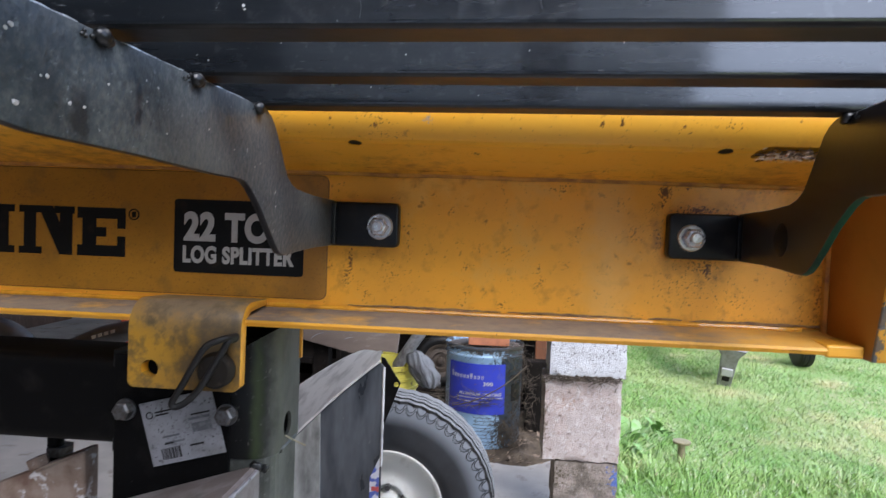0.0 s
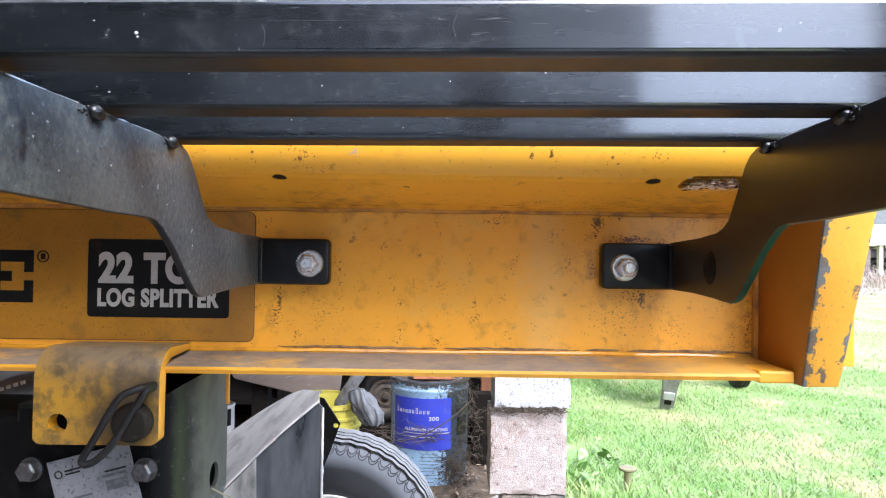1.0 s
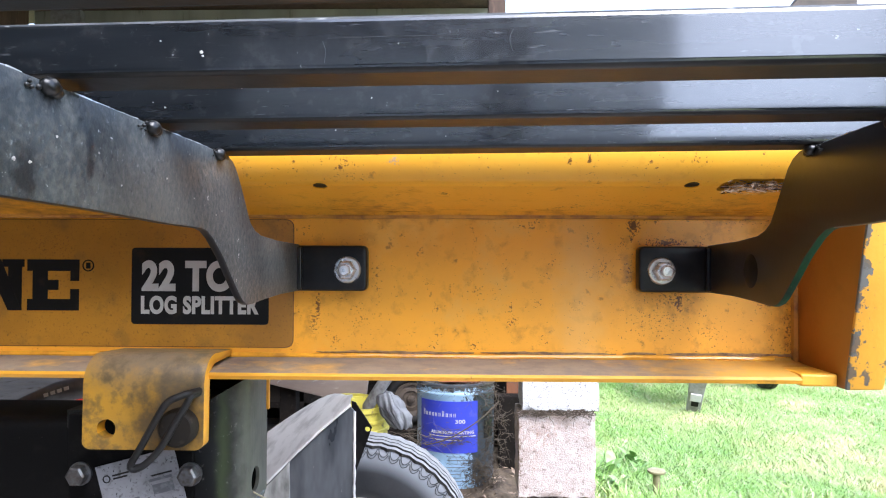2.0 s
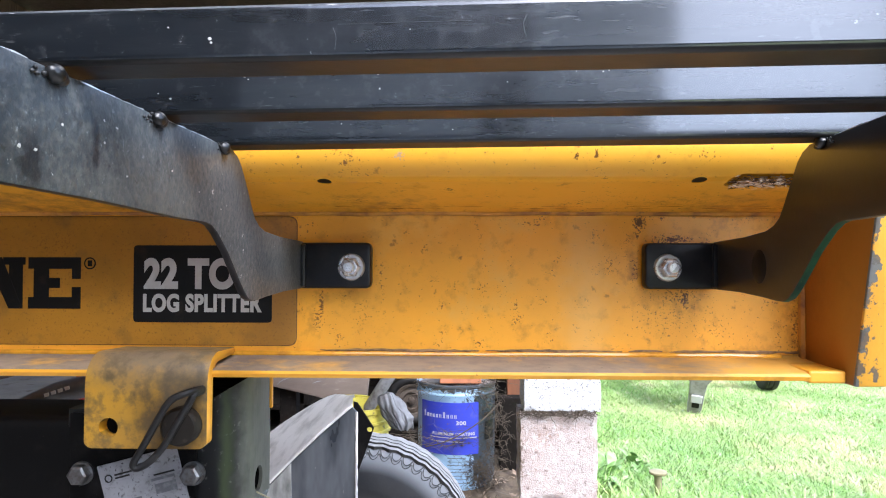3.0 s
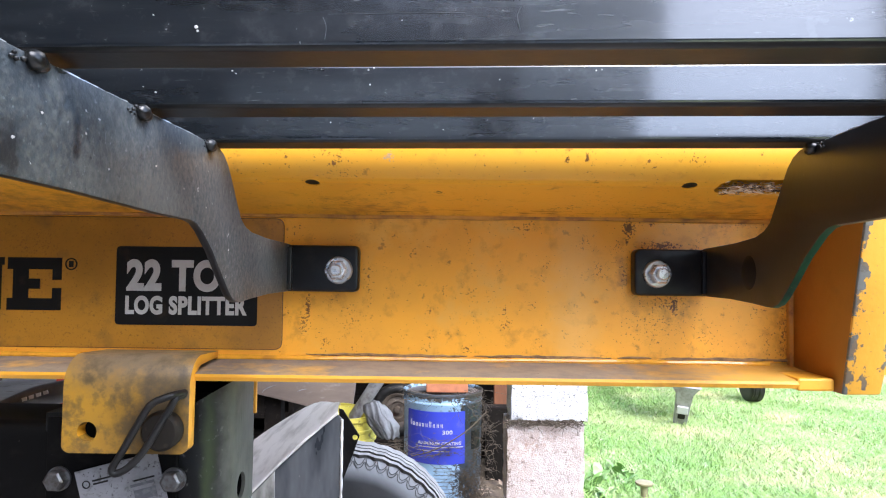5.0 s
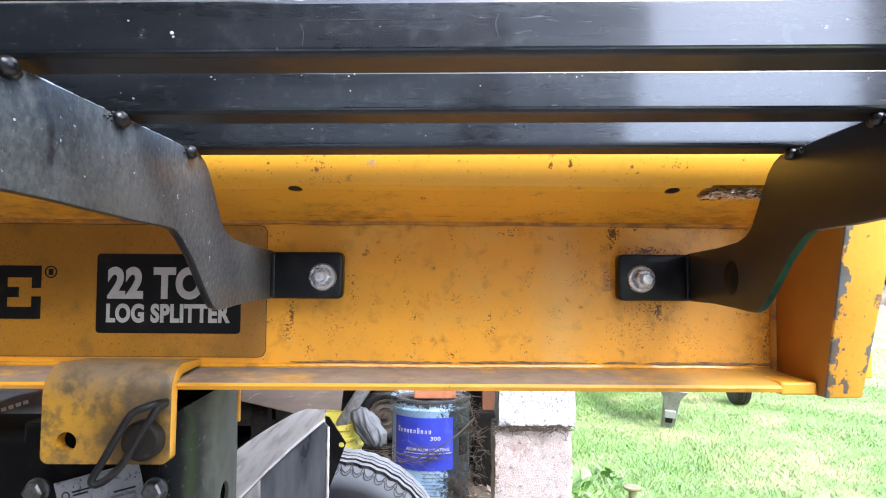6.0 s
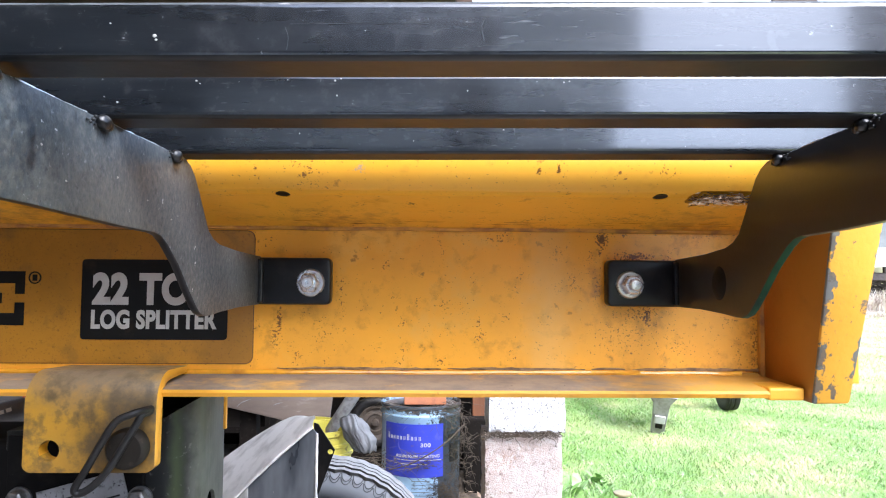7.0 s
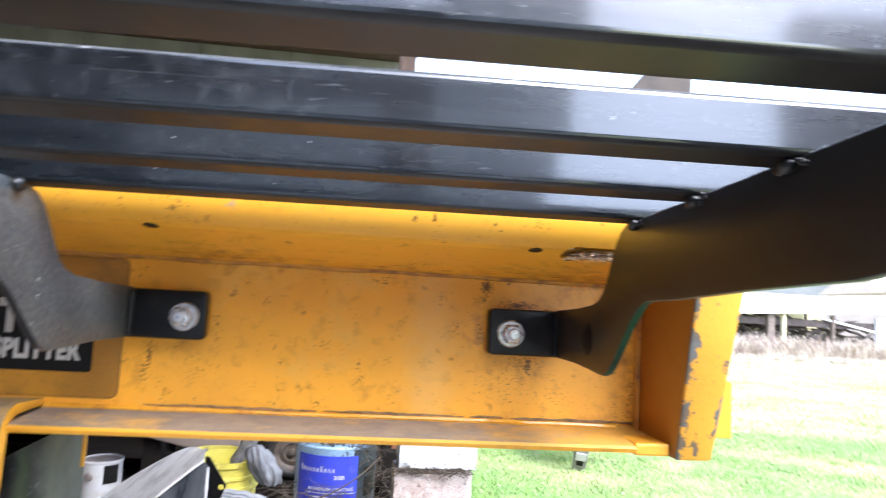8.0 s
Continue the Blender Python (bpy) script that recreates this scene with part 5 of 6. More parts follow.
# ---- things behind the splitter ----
# Old wood whose near-black colour holds the clutter's deep shade.
M_SHADEWOOD = mat("blackened_old_wood", (0.014, 0.011, 0.009), 0.9, 0, [((0.007, 0.006, 0.005), 12, 0.4, 0.7, 8), ((0.03, 0.024, 0.02), 60, 0.58, 0.72, 8)], 0.4, 120, spec=0.08)
M_VINE = mat("dead_vine", (0.075, 0.06, 0.042), 0.9, 0, [((0.08, 0.055, 0.035), 30, 0.4, 0.7, 5)])
M_LITTER = mat("leaf_litter", (0.11, 0.08, 0.05), 0.95, 0, [((0.05, 0.035, 0.025), 30, 0.4, 0.65, 8), ((0.20, 0.16, 0.10), 60, 0.58, 0.75, 8)], 1.0, 120)
M_CHIP = mat("pale_bark", (0.80, 0.62, 0.45), 0.8, 0, [((0.12, 0.065, 0.04), 130, 0.48, 0.54, 4)])
M_LEAF = mat("dry_leaf", (0.30, 0.22, 0.15), 0.8, 0, [((0.14, 0.09, 0.06), 80, 0.4, 0.7, 5)])
M_YPAIL = mat("yellow_pail", (0.50, 0.43, 0.06), 0.5, 0, [((0.36, 0.31, 0.06), 20, 0.42, 0.7, 8), ((0.12, 0.09, 0.04), 45, 0.58, 0.70, 9), ((0.62, 0.58, 0.22), 80, 0.62, 0.7, 6)], 0.1, 200)
M_CLOTH = mat("grey_rag", (0.34, 0.345, 0.355), 0.9, 0, [((0.20, 0.20, 0.21), 25, 0.4, 0.7, 7)], 0.5, 500)
M_PIPE = mat("grey_pipe", (0.27, 0.27, 0.27), 0.6, 0.2, [((0.14, 0.13, 0.13), 50, 0.45, 0.65, 7)], 0.3, 200)
M_CANWHITE = mat("white_can_paper", (0.52, 0.51, 0.49), 0.5, 0, [((0.40, 0.36, 0.30), 30, 0.58, 0.75, 8)])
M_TIN = mat("dull_tin", (0.32, 0.28, 0.25), 0.5, 0.6, [((0.16, 0.12, 0.10), 40, 0.45, 0.7, 7)])
M_BRICK = mat("orange_brick", (0.50, 0.19, 0.09), 0.9, 0, [((0.34, 0.13, 0.07), 30, 0.4, 0.7, 7)], 0.8, 250)
M_PANEL = mat("worn_brown_board", (0.19, 0.145, 0.115), 0.7, 0, [((0.10, 0.075, 0.062), 14, 0.4, 0.7, 8), ((0.28, 0.24, 0.205), 70, 0.6, 0.75, 6)], 0.4, 150, stretch=(0.3, 1, 1))
M_RED = mat("red_paint", (0.42, 0.03, 0.02), 0.45, 0, [((0.25, 0.03, 0.02), 20, 0.45, 0.7, 6)])
M_HOSE = mat("grey_black_hose", (0.06, 0.06, 0.064), 0.32, 0, [((0.13, 0.13, 0.13), 20, 0.45, 0.7, 7)], 0.15, 300)
M_GALV = mat("galvanised_steel", (0.34, 0.33, 0.33), 0.5, 0.5, [((0.20, 0.18, 0.17), 30, 0.45, 0.7, 7)])
M_STAKE = mat("weathered_brass", (0.34, 0.29, 0.16), 0.6, 0.2, [((0.22, 0.19, 0.11), 60, 0.45, 0.7, 6)])


def concrete_block(x0, x1, z0, z1, y0, depth, material, label, seed):
    """A rough cast block with worn, uneven edges."""
    bm = box((x0, y0, z0), (x1, y0 + depth, z1))
    bmesh.ops.subdivide_edges(bm, edges=bm.edges[:], cuts=14, use_grid_fill=True)
    for v in bm.verts:
        p = v.co * 38 + Vector((seed, 0, 0))
        edge = sum(min(abs(c - lo), abs(c - hi)) < 0.004 for c, lo, hi in ((v.co.x, x0, x1), (v.co.y, y0, y0 + depth), (v.co.z, z0, z1)))
        d = 0.0035 * noise.noise(p) + 0.003 * noise.noise(p * 2.3) - (0.0012 + 0.007 * max(0.0, noise.noise(p * 0.6)) if edge > 1 else 0)
        c = Vector(((x0 + x1) / 2, y0 + depth / 2, (z0 + z1) / 2))
        away = (v.co - c)
        away = Vector((away.x / (x1 - x0), away.y / depth, away.z / (z1 - z0)))
        v.co += away.normalized() * d
    return tagged(smooth(part("concrete_block", bm, material), 60), label, "concrete block", "stacked concrete blocks")


def build_blocks():
    concrete_block(0.222, 0.376, -0.012, 0.181, 1.502, 0.11, M_BLOCK_D, "dark mossy concrete block at the foot of a stack", 3)
    concrete_block(0.191, 0.377, 0.184, 0.388, 1.50, 0.11, M_BLOCK, "pinkish weathered concrete block in a stack", 9)
    concrete_block(0.200, 0.385, 0.393, 0.590, 1.498, 0.112, M_BLOCK_W, "whitish concrete block on top of a stack", 14)


def curved_patch(name, centre, r, a0, a1, z0, z1, material, parent, label=""):
    """A thin sheet on the side of a pail; angles in degrees, 0 facing the camera's side, plus to the right."""
    bm = bmesh.new()
    n = 20
    cols = []
    for i in range(n + 1):
        a = radians(a0 + (a1 - a0) * i / n)
        d = Vector((math.sin(a), -math.cos(a), 0))
        cols.append([bm.verts.new(Vector(centre) + d * q + Vector((0, 0, z))) for q, z in ((r, z0), (r + 0.0007, z0), (r + 0.0007, z1), (r, z1))])
    for i in range(n):
        for j in range(4):
            bm.faces.new((cols[i][j], cols[i][(j + 1) % 4], cols[i + 1][(j + 1) % 4], cols[i + 1][j]))
    bm.faces.new(cols[0])
    bm.faces.new(cols[-1][::-1])
    return smooth(part(name, bm, material, parent, label), 40)


PAIL_SCALE = 1.18  # the pail is drawn at a smaller size and grown to a five-gallon one on the slab


def build_pail():
    c = (0.036, 1.795, 0)
    grow = Matrix.Translation((0.05, -0.09, 0.755)) @ Matrix.Scale(PAIL_SCALE, 4) @ Matrix.Translation((-0.05, 0.09, -0.755))
    pail = thing("paint_pail", (0.0335, 2.134, 0.003), "dirty pale blue coating pail with a dark blue label", "pail")
    prof = [(0.001, 0.118), (0.105, 0.118), (0.108, 0.122), (0.109, 0.16), (0.1105, 0.385), (0.113, 0.388), (0.113, 0.392), (0.1105, 0.395), (0.1115, 0.408), (0.114, 0.410), (0.114, 0.416), (0.111, 0.418), (0.108, 0.415), (0.107, 0.30)]
    smooth(part("body", lathe(prof, c, "z", 56, cap=False), M_BUCKET, pail), 40)
    smooth(part("lid", lathe([(0.001, 0.408), (0.107, 0.408), (0.1065, 0.400), (0.001, 0.400)], c, "z", 48, cap=False), M_TIN, pail), 40)
    r = 0.1112
    label = curved_patch("label_sheet", c, r, -58, 33, 0.232, 0.372, M_LABELBLUE, pail, "dark blue printed label")
    # trademark as plain bars, small print as bars
    for k in range(10):
        tall = 0.0155 if k in (0, 6) else 0.0095
        for q in (0, 1.9):
            curved_patch("trademark_bar", c, r + 0.0005, -51 + 5.4 * k + q, -50.1 + 5.4 * k + q, 0.330, 0.330 + tall, M_WHITEPRINT, label)
    arc_text("lettering", "300", c, r + 0.0011, 0, 14, 0.3125, 0.0105, M_WHITEPRINT, label)
    curved_patch("print_bar", c, r + 0.0005, -40, 30, 0.2765, 0.2785, M_WHITEPRINT, label)
    curved_patch("print_bar", c, r + 0.0005, -40, 10, 0.266, 0.268, M_WHITEPRINT, label)
    arc_text("lettering", "ALUMINUM COATING", c, r + 0.0014, -36, 27, 0.2835, 0.0085, M_WHITEPRINT, label)
    for k in range(9):
        curved_patch("print_bar", c, r + 0.0003, -12, 14 + 6 * math.sin(k * 2.1), 0.222 - 0.0095 * k, 0.2235 - 0.0095 * k, M_PRINTGREY, pail)
    curved_patch("emblem", c, r + 0.0003, 45, 66, 0.265, 0.315, M_BLACKPRINT, pail)
    curved_patch("emblem", c, r + 0.0003, 43, 68, 0.325, 0.340, M_BLACKPRINT, pail)
    brick = part("brick", box((-0.01, 1.72, 0.4175), (0.105, 1.80, 0.475), 0.003), M_BRICK)
    for ob in pail.children_recursive + [brick]:
        ob.data.transform(grow)
    tagged(brick, "orange clay brick weighing down the pail lid", "brick")


def arc_text(name, text, c, r, a0, a1, z, tall, material, parent):
    """Lettering bent round a pail."""
    ob = lettering(name, text, 0.01, Matrix.Identity(4), material, parent, 1.0, 0.0002)
    xs = [v.co.x for v in ob.data.vertices]
    ys = [v.co.y for v in ob.data.vertices]
    x0, x1, y0, y1 = min(xs), max(xs), min(ys), max(ys)
    for v in ob.data.vertices:
        a = radians(a0 + (a1 - a0) * (v.co.x - x0) / (x1 - x0))
        q = r + v.co.z
        v.co = (c[0] + q * math.sin(a), c[1] - q * math.cos(a), z + tall * (v.co.y - y0) / (y1 - y0))
    return ob


def build_clutter():
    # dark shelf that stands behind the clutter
    shelf = thing("plywood_shelf", (-0.45, 2.7, 0), "old plywood shelf with deep shade put into its colour", "shelf")
    part("board", box((-1.3, 2.60, 0.14), (0.11, 3.0, 0.165), 0.002), M_SHADEWOOD, shelf)
    part("board", box((-1.3, 2.60, 0.62), (0.11, 3.0, 0.645), 0.002), M_SHADEWOOD, shelf)
    part("back_board", box((-1.3, 3.0, 0), (0.11, 3.02, 1.1), 0.002), M_SHADEWOOD, shelf)
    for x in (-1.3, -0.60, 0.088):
        part("upright", box((x, 2.60, 0), (x + 0.022, 3.0, 1.1), 0.002), M_SHADEWOOD, shelf)
    # Three near-black pieces added to fill the shaded gaps round the pail.
    tagged(part("timber_offcut", box((0.20, 2.26, 0), (0.37, 2.40, 0.20), 0.004), M_SHADEWOOD), "near-black timber offcut added as shade under the plank", "timber")
    tagged(part("timber_offcut", box((0.183, 2.17, 0), (0.262, 2.235, 0.285), 0.004), M_SHADEWOOD), "near-black timber stub added as the shade beside the pail", "timber")
    tagged(part("plank", box((0.07, 2.44, 0), (0.32, 2.47, 0.95), 0.003), M_SHADEWOOD), "near-black plank added as the dark gap behind the pail", "plank")
    plank = part("plank", box((0.218, 2.30, 0.201), (0.36, 2.325, 0.66), 0.003), M_WOOD_RED)
    tagged(plank, "orange-brown stained plank leaning in the shade", "plank")
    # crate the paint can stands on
    crate = part("crate", box((-0.78, 1.80, 0), (-0.50, 2.08, 0.168), 0.004), M_SHADEWOOD)
    tagged(crate, "dark wooden crate under a paint can", "crate")
    can = thing("paint_can", (-0.62, 1.93, 0.168), "white paper-labelled paint can with a grimy tin lid", "paint can")
    cc = (-0.62, 1.93, 0)
    smooth(part("body", lathe([(0.05, 0.168), (0.053, 0.170), (0.053, 0.288), (0.055, 0.290), (0.055, 0.294), (0.052, 0.296), (0.050, 0.291)], cc, "z", 40), M_CANWHITE, can), 40)
    smooth(part("lid", lathe([(0.001, 0.2925), (0.040, 0.2925), (0.042, 0.294), (0.0495, 0.294), (0.0495, 0.288)], cc, "z", 40), M_TIN, can), 40)
    curved_patch("label_sheet", cc, 0.0533, 25, 70, 0.235, 0.285, M_BLACKPRINT, can)
    smooth(part("ear", lathe([(0.010, -0.004), (0.012, -0.002), (0.012, 0.002)], (-0.635, 1.878, 0.255), "y", 20), M_TIN, can))
    # yellow pails with a rag and a length of pipe
    for name, c, r, z0, z1, label in (("yellow_pail", (-0.208, 1.56, 0), 0.078, 0.17, 0.395, "cracked yellow plastic pail ribbed below its rim"), ("yellow_pail", (-0.262, 1.715, 0), 0.072, 0.15, 0.372, "dirty yellow plastic pail standing behind another")):
        pail = thing(name, (c[0], c[1], z0), label, "pail", "yellow pails")
        h = z1 - z0
        prof = [(0.001, z0), (r * 0.86, z0), (r * 0.93, z1 - 0.066), (r * 1.0, z1 - 0.064), (r * 1.0, z1 - 0.058), (r * 0.955, z1 - 0.056), (r * 0.955, z1 - 0.042), (r * 1.0, z1 - 0.040), (r * 1.0, z1 - 0.034),
                (r * 0.96, z1 - 0.032), (r * 0.96, z1 - 0.014), (r * 1.02, z1 - 0.012), (r * 1.02, z1), (r * 0.96, z1), (r * 0.90, z0 + 0.05), (0.001, z0 + 0.05)]
        smooth(part("body", lathe(prof, c, "z", 44, cap=False), M_YPAIL, pail), 35)
    stand = part("crate", box((-0.38, 1.47, 0), (-0.05, 1.80, 0.148), 0.004), M_SHADEWOOD)
    tagged(stand, "dark wooden crate under the yellow pails", "crate")
    tagged(part("timber_offcut", box((-0.29, 1.49, 0.149), (-0.13, 1.63, 0.169), 0.003), M_WOOD_DK), "dark timber offcut on a crate", "timber")
    # crumpled rag bunched over the rim: gathered cloth that fans out and hangs down
    bm = bmesh.new()
    for layer, (sx, sy, turn) in enumerate(((1.0, 0.0, 0.0), (0.82, 0.016, 0.9))):
        n, m = 64, 30
        rows = []
        for j in range(m + 1):
            v = j / m
            row = []
            for i in range(n + 1):
                u = i / n
                spread = 0.022 + 0.052 * math.sin(math.pi * min(1.0, 0.20 + 0.66 * v)) ** 0.8
                wob = noise.noise(Vector((u * 2.3, v * 1.6, 4 + layer)))
                fold = math.sin(2 * math.pi * (3.1 * u + 0.9 * wob + turn + 0.3 * v)) + 1.6 * abs(noise.noise(Vector((u * 9, v * 2.2, 6 + layer)))) + 0.5 * noise.noise(Vector((u * 17, v * 6, 3 + layer)))
                x = -0.128 + 0.036 * v + (u - 0.5) * spread * sx + 0.006 * noise.noise(Vector((u * 3, v * 4, 9 + layer)))
                y = 1.492 + sy - 0.030 * math.sin(math.pi * u) * math.sin(math.pi * (0.15 + 0.75 * v)) + 0.0040 * fold * (0.35 + 0.65 * v)
                z = 0.441 - 0.092 * v - 0.030 * abs(u - 0.5) * (1 - v) + 0.004 * noise.noise(Vector((u * 5, v * 5, 2 + layer)))
                row.append(bm.verts.new((x, y, z)))
            rows.append(row)
        for j in range(m):
            for i in range(n):
                bm.faces.new((rows[j][i], rows[j][i + 1], rows[j + 1][i + 1], rows[j + 1][i]))
    bmesh.ops.solidify(bm, geom=bm.faces[:], thickness=0.0012)
    tagged(smooth(part("rag", bm, M_CLOTH), 180), "crumpled grey rag hanging over a yellow pail", "rag")
    tagged(smooth(part("pipe", sweep([(-0.20, 1.62, 0.18), (-0.185, 1.57, 0.385), (-0.137, 1.55, 0.459), (-0.06, 1.53, 0.575)], 0.0155, 14), M_PIPE)), "scuffed grey pipe leaning out of the pail", "pipe")
    # worn board leaning above the fender
    board = part("board", prism(rounded([(-0.60, 0.50), (-0.545, 0.388), (-0.235, 0.318), (-0.215, 0.50)], [0.0, 0.012, 0.012, 0.0], 5), "y", 1.85, 1.875, 0.004), M_PANEL)
    tagged(smooth(board, 40), "worn brown board propped behind the fender", "board")
    rng = random.Random(12)
    for k in range(16):
        cx, cz, rx = -0.38 + rng.uniform(-0.10, 0.08), 0.40 + rng.uniform(-0.02, 0.06), rng.uniform(0.03, 0.11)
        a0 = rng.uniform(0.2, 2.2)
        pts = [(cx + rx * math.cos(a0 + 0.11 * i), 1.8485, cz + 0.35 * rx * math.sin(a0 + 0.11 * i)) for i in range(9)]
        pts = [p for p in pts if 0.425 < p[2] + 0.226 * (p[0] + 0.545) + 0.045 < 0.53]
        if len(pts) > 3:
            part("scratch", sweep(pts, [0.0011 * math.sin(math.pi * (i + 0.6) / (len(pts) + 0.2)) + 0.0002 for i in range(len(pts))], 5), M_PIPE, board)
    leg = part("board_prop", box((-0.50, 1.88, 0), (-0.45, 1.93, 0.49), 0.003), M_SHADEWOOD)
    tagged(leg, "dark timber prop behind a worn board", "timber")
    # small wheel stood on a timber block before the shelf
    tagged(part("timber_offcut", box((-0.30, 2.47, 0), (-0.01, 2.592, 0.094), 0.004), M_SHADEWOOD), "near-black timber block under a small wheel", "timber")
    hub = (-0.148, 2.54, 0.198)
    cart = thing("cart_wheel", (hub[0], hub[1], 0.094), "small old wheel with a black tyre and dull brown rim", "wheel")
    smooth(part("tyre", lathe([(0.066, -0.020), (0.075, -0.027), (0.090, -0.027), (0.101, -0.018), (0.104, 0.0), (0.101, 0.018), (0.090, 0.027), (0.066, 0.020)], hub, "y", 44, cap=False), M_PIN, cart), 50)
    smooth(part("rim", lathe([(0.001, -0.006), (0.030, -0.008), (0.034, -0.016), (0.050, -0.012), (0.056, -0.020), (0.067, -0.023), (0.068, -0.015), (0.068, 0.015)], hub, "y", 44), M_WOODBROWN, cart), 40)
    smooth(part("axle_cap", lathe([(0.001, -0.026), (0.012, -0.024), (0.015, -0.008)], hub, "y", 24), M_WOODBROWN, cart), 40)


def build_litter():
    bm = bmesh.new()
    n, m = 46, 34
    grid = []
    for j in range(m + 1):
        row = []
        for i in range(n + 1):
            x, y = -0.42 + 0.92 * i / n, 1.86 + 0.74 * j / m
            fx, fy = (x - 0.05) / 0.42, (y - 2.28 + 0.05 * noise.noise(Vector((x * 9, 2, 0)))) / 0.34
            h = 0.05 * max(0.0, 1 - fx * fx - fy * fy) ** 0.6 if fx * fx + fy * fy < 1 else -0.004
            h += 0.014 * noise.noise(Vector((x * 22, y * 22, 0))) * (1 if h > 0.008 else 0)
            row.append(bm.verts.new((x, y, h - 0.004)))
        grid.append(row)
    for j in range(m):
        for i in range(n):
            bm.faces.new((grid[j][i], grid[j][i + 1], grid[j + 1][i + 1], grid[j + 1][i]))
    tagged(part("debris_mound", bm, M_LITTER), "low spread of dark rotted leaves round the pail", "leaf litter", kind="stuff")
    rng = random.Random(11)
    bm = bmesh.new()
    for k in range(420):
        x, y = (rng.uniform(-0.25, 0.42), rng.uniform(1.93, 2.2)) if k < 300 else (rng.uniform(0.16, 0.40), rng.uniform(1.44, 1.62))
        z = 0.024 if k < 300 and y > 2.0 else 0.005
        a, L = rng.uniform(0, 6.28), rng.uniform(0.01, 0.03)
        t = rng.uniform(-0.5, 0.9)
        d = Vector((math.cos(a), math.sin(a), t)).normalized() * L
        s = Vector((-math.sin(a), math.cos(a), rng.uniform(-0.4, 0.4))) * L * 0.22
        p = Vector((x, y, z + rng.uniform(0, 0.025)))
        bm.faces.new([bm.verts.new(q) for q in (p, p + d * 0.5 + s, p + d, p + d * 0.5 - s)])
    tagged(part("dry_leaves", bm, M_LEAF), "scatter of dry brown leaves and twigs", "dry leaves", kind="stuff")
    # dead vines over the pail and down the blocks
    bm = None
    for k in range(620):
        if k >= 340:
            c, s = ((0.105, 1.685, 0.175), 0.030) if k < 480 else ((0.140, 1.70, 0.27), 0.022)
            p = Vector(c) + Vector((rng.gauss(0, s * 0.8), rng.uniform(-0.012, 0.03), rng.gauss(0, s * (1.0 if k < 480 else 3.2))))
            p.z = max(p.z, 0.10)
            d = Vector((rng.uniform(-0.7, 0.7), rng.uniform(-0.3, 0.2), rng.uniform(-0.9, 1)))
            L, g = rng.uniform(0.015, 0.05), 0.3
        elif k >= 150 and k < 260:
            c, s = ((-0.075, 1.69, 0.262), 0.028) if k < 200 else (((0.045, 1.682, 0.268), 0.022) if k < 225 else ((0.09, 1.692, 0.20), 0.03))
            p = Vector(c) + Vector((rng.gauss(0, s), rng.uniform(-0.012, 0.004), rng.gauss(0, s * 0.5)))
            d = Vector((rng.uniform(-1, 1), rng.uniform(-0.3, 0.1), rng.uniform(-0.5, 0.6)))
            L, g = rng.uniform(0.015, 0.045), 0.2
        elif k < 50:
            p = Vector((rng.uniform(-0.09, 0.15), 1.69 + rng.uniform(-0.03, 0.05), rng.uniform(0.395, 0.43)))
            d = Vector((rng.uniform(-1, 1), rng.uniform(-0.4, 0.1), rng.uniform(-0.25, 0.2)))
            L, g = rng.uniform(0.04, 0.10), 0.25
        elif k < 110:
            p = Vector((rng.uniform(0.10, 0.145), 1.705 + rng.uniform(-0.02, 0.06), rng.uniform(0.12, 0.42)))
            d = Vector((rng.uniform(-0.7, 0.4), rng.uniform(-0.3, 0.2), rng.uniform(-0.6, 1)))
            L, g = rng.uniform(0.02, 0.05), 0.4
        elif k < 132:
            p = Vector((rng.uniform(-0.08, 0.03), 1.655 + rng.uniform(-0.02, 0.02), rng.uniform(0.255, 0.30)))
            d = Vector((rng.uniform(-1, 1.2), rng.uniform(-0.2, 0.1), rng.uniform(-0.2, 0.5)))
            L, g = rng.uniform(0.05, 0.15), 0.3
        else:
            p = Vector((rng.uniform(0.19, 0.37), 1.494 + rng.uniform(-0.006, 0.004), 0.391 + rng.uniform(-0.006, 0.006)))
            d = Vector((rng.uniform(-1, 1), -0.1, rng.uniform(-0.12, 0.05)))
            L, g = rng.uniform(0.012, 0.035), 0.1
        d.normalize()
        pts = []
        for j in range(7):
            t = j / 6
            pts.append(p + d * L * t + Vector((0.012 * noise.noise(Vector((k, t * 3, 0))), 0.008 * noise.noise(Vector((k, t * 3, 5))), -g * L * t * t + 0.010 * noise.noise(Vector((k, t * 3, 9))))))
        if k < 132 or 150 <= k < 260 or k >= 340:
            pts = [Vector((0.05, -0.09, 0.755)) + PAIL_SCALE * (p - Vector((0.05, -0.09, 0.755))) for p in pts]
        bm = sweep(pts, [0.0011 * (1 - 0.6 * j / 6) for j in range(7)], 4, bm)
    tagged(part("dead_vines", bm, M_VINE), "tangle of dead brown vines over the pail and blocks", "dead vines", kind="stuff")
    # long straw stalk across the pail
    tagged(smooth(part("straw_stalk", sweep(bez([(-0.062, 1.97, 0.173), (0.015, 1.952, 0.20), (0.109, 1.97, 0.253), (0.174, 2.01, 0.306)]), 0.0022, 6), M_VINE)), "dry straw stalk leaning against the pail", "stalk")
    # bark bits caught in the slot of the beam
    bm = bmesh.new()
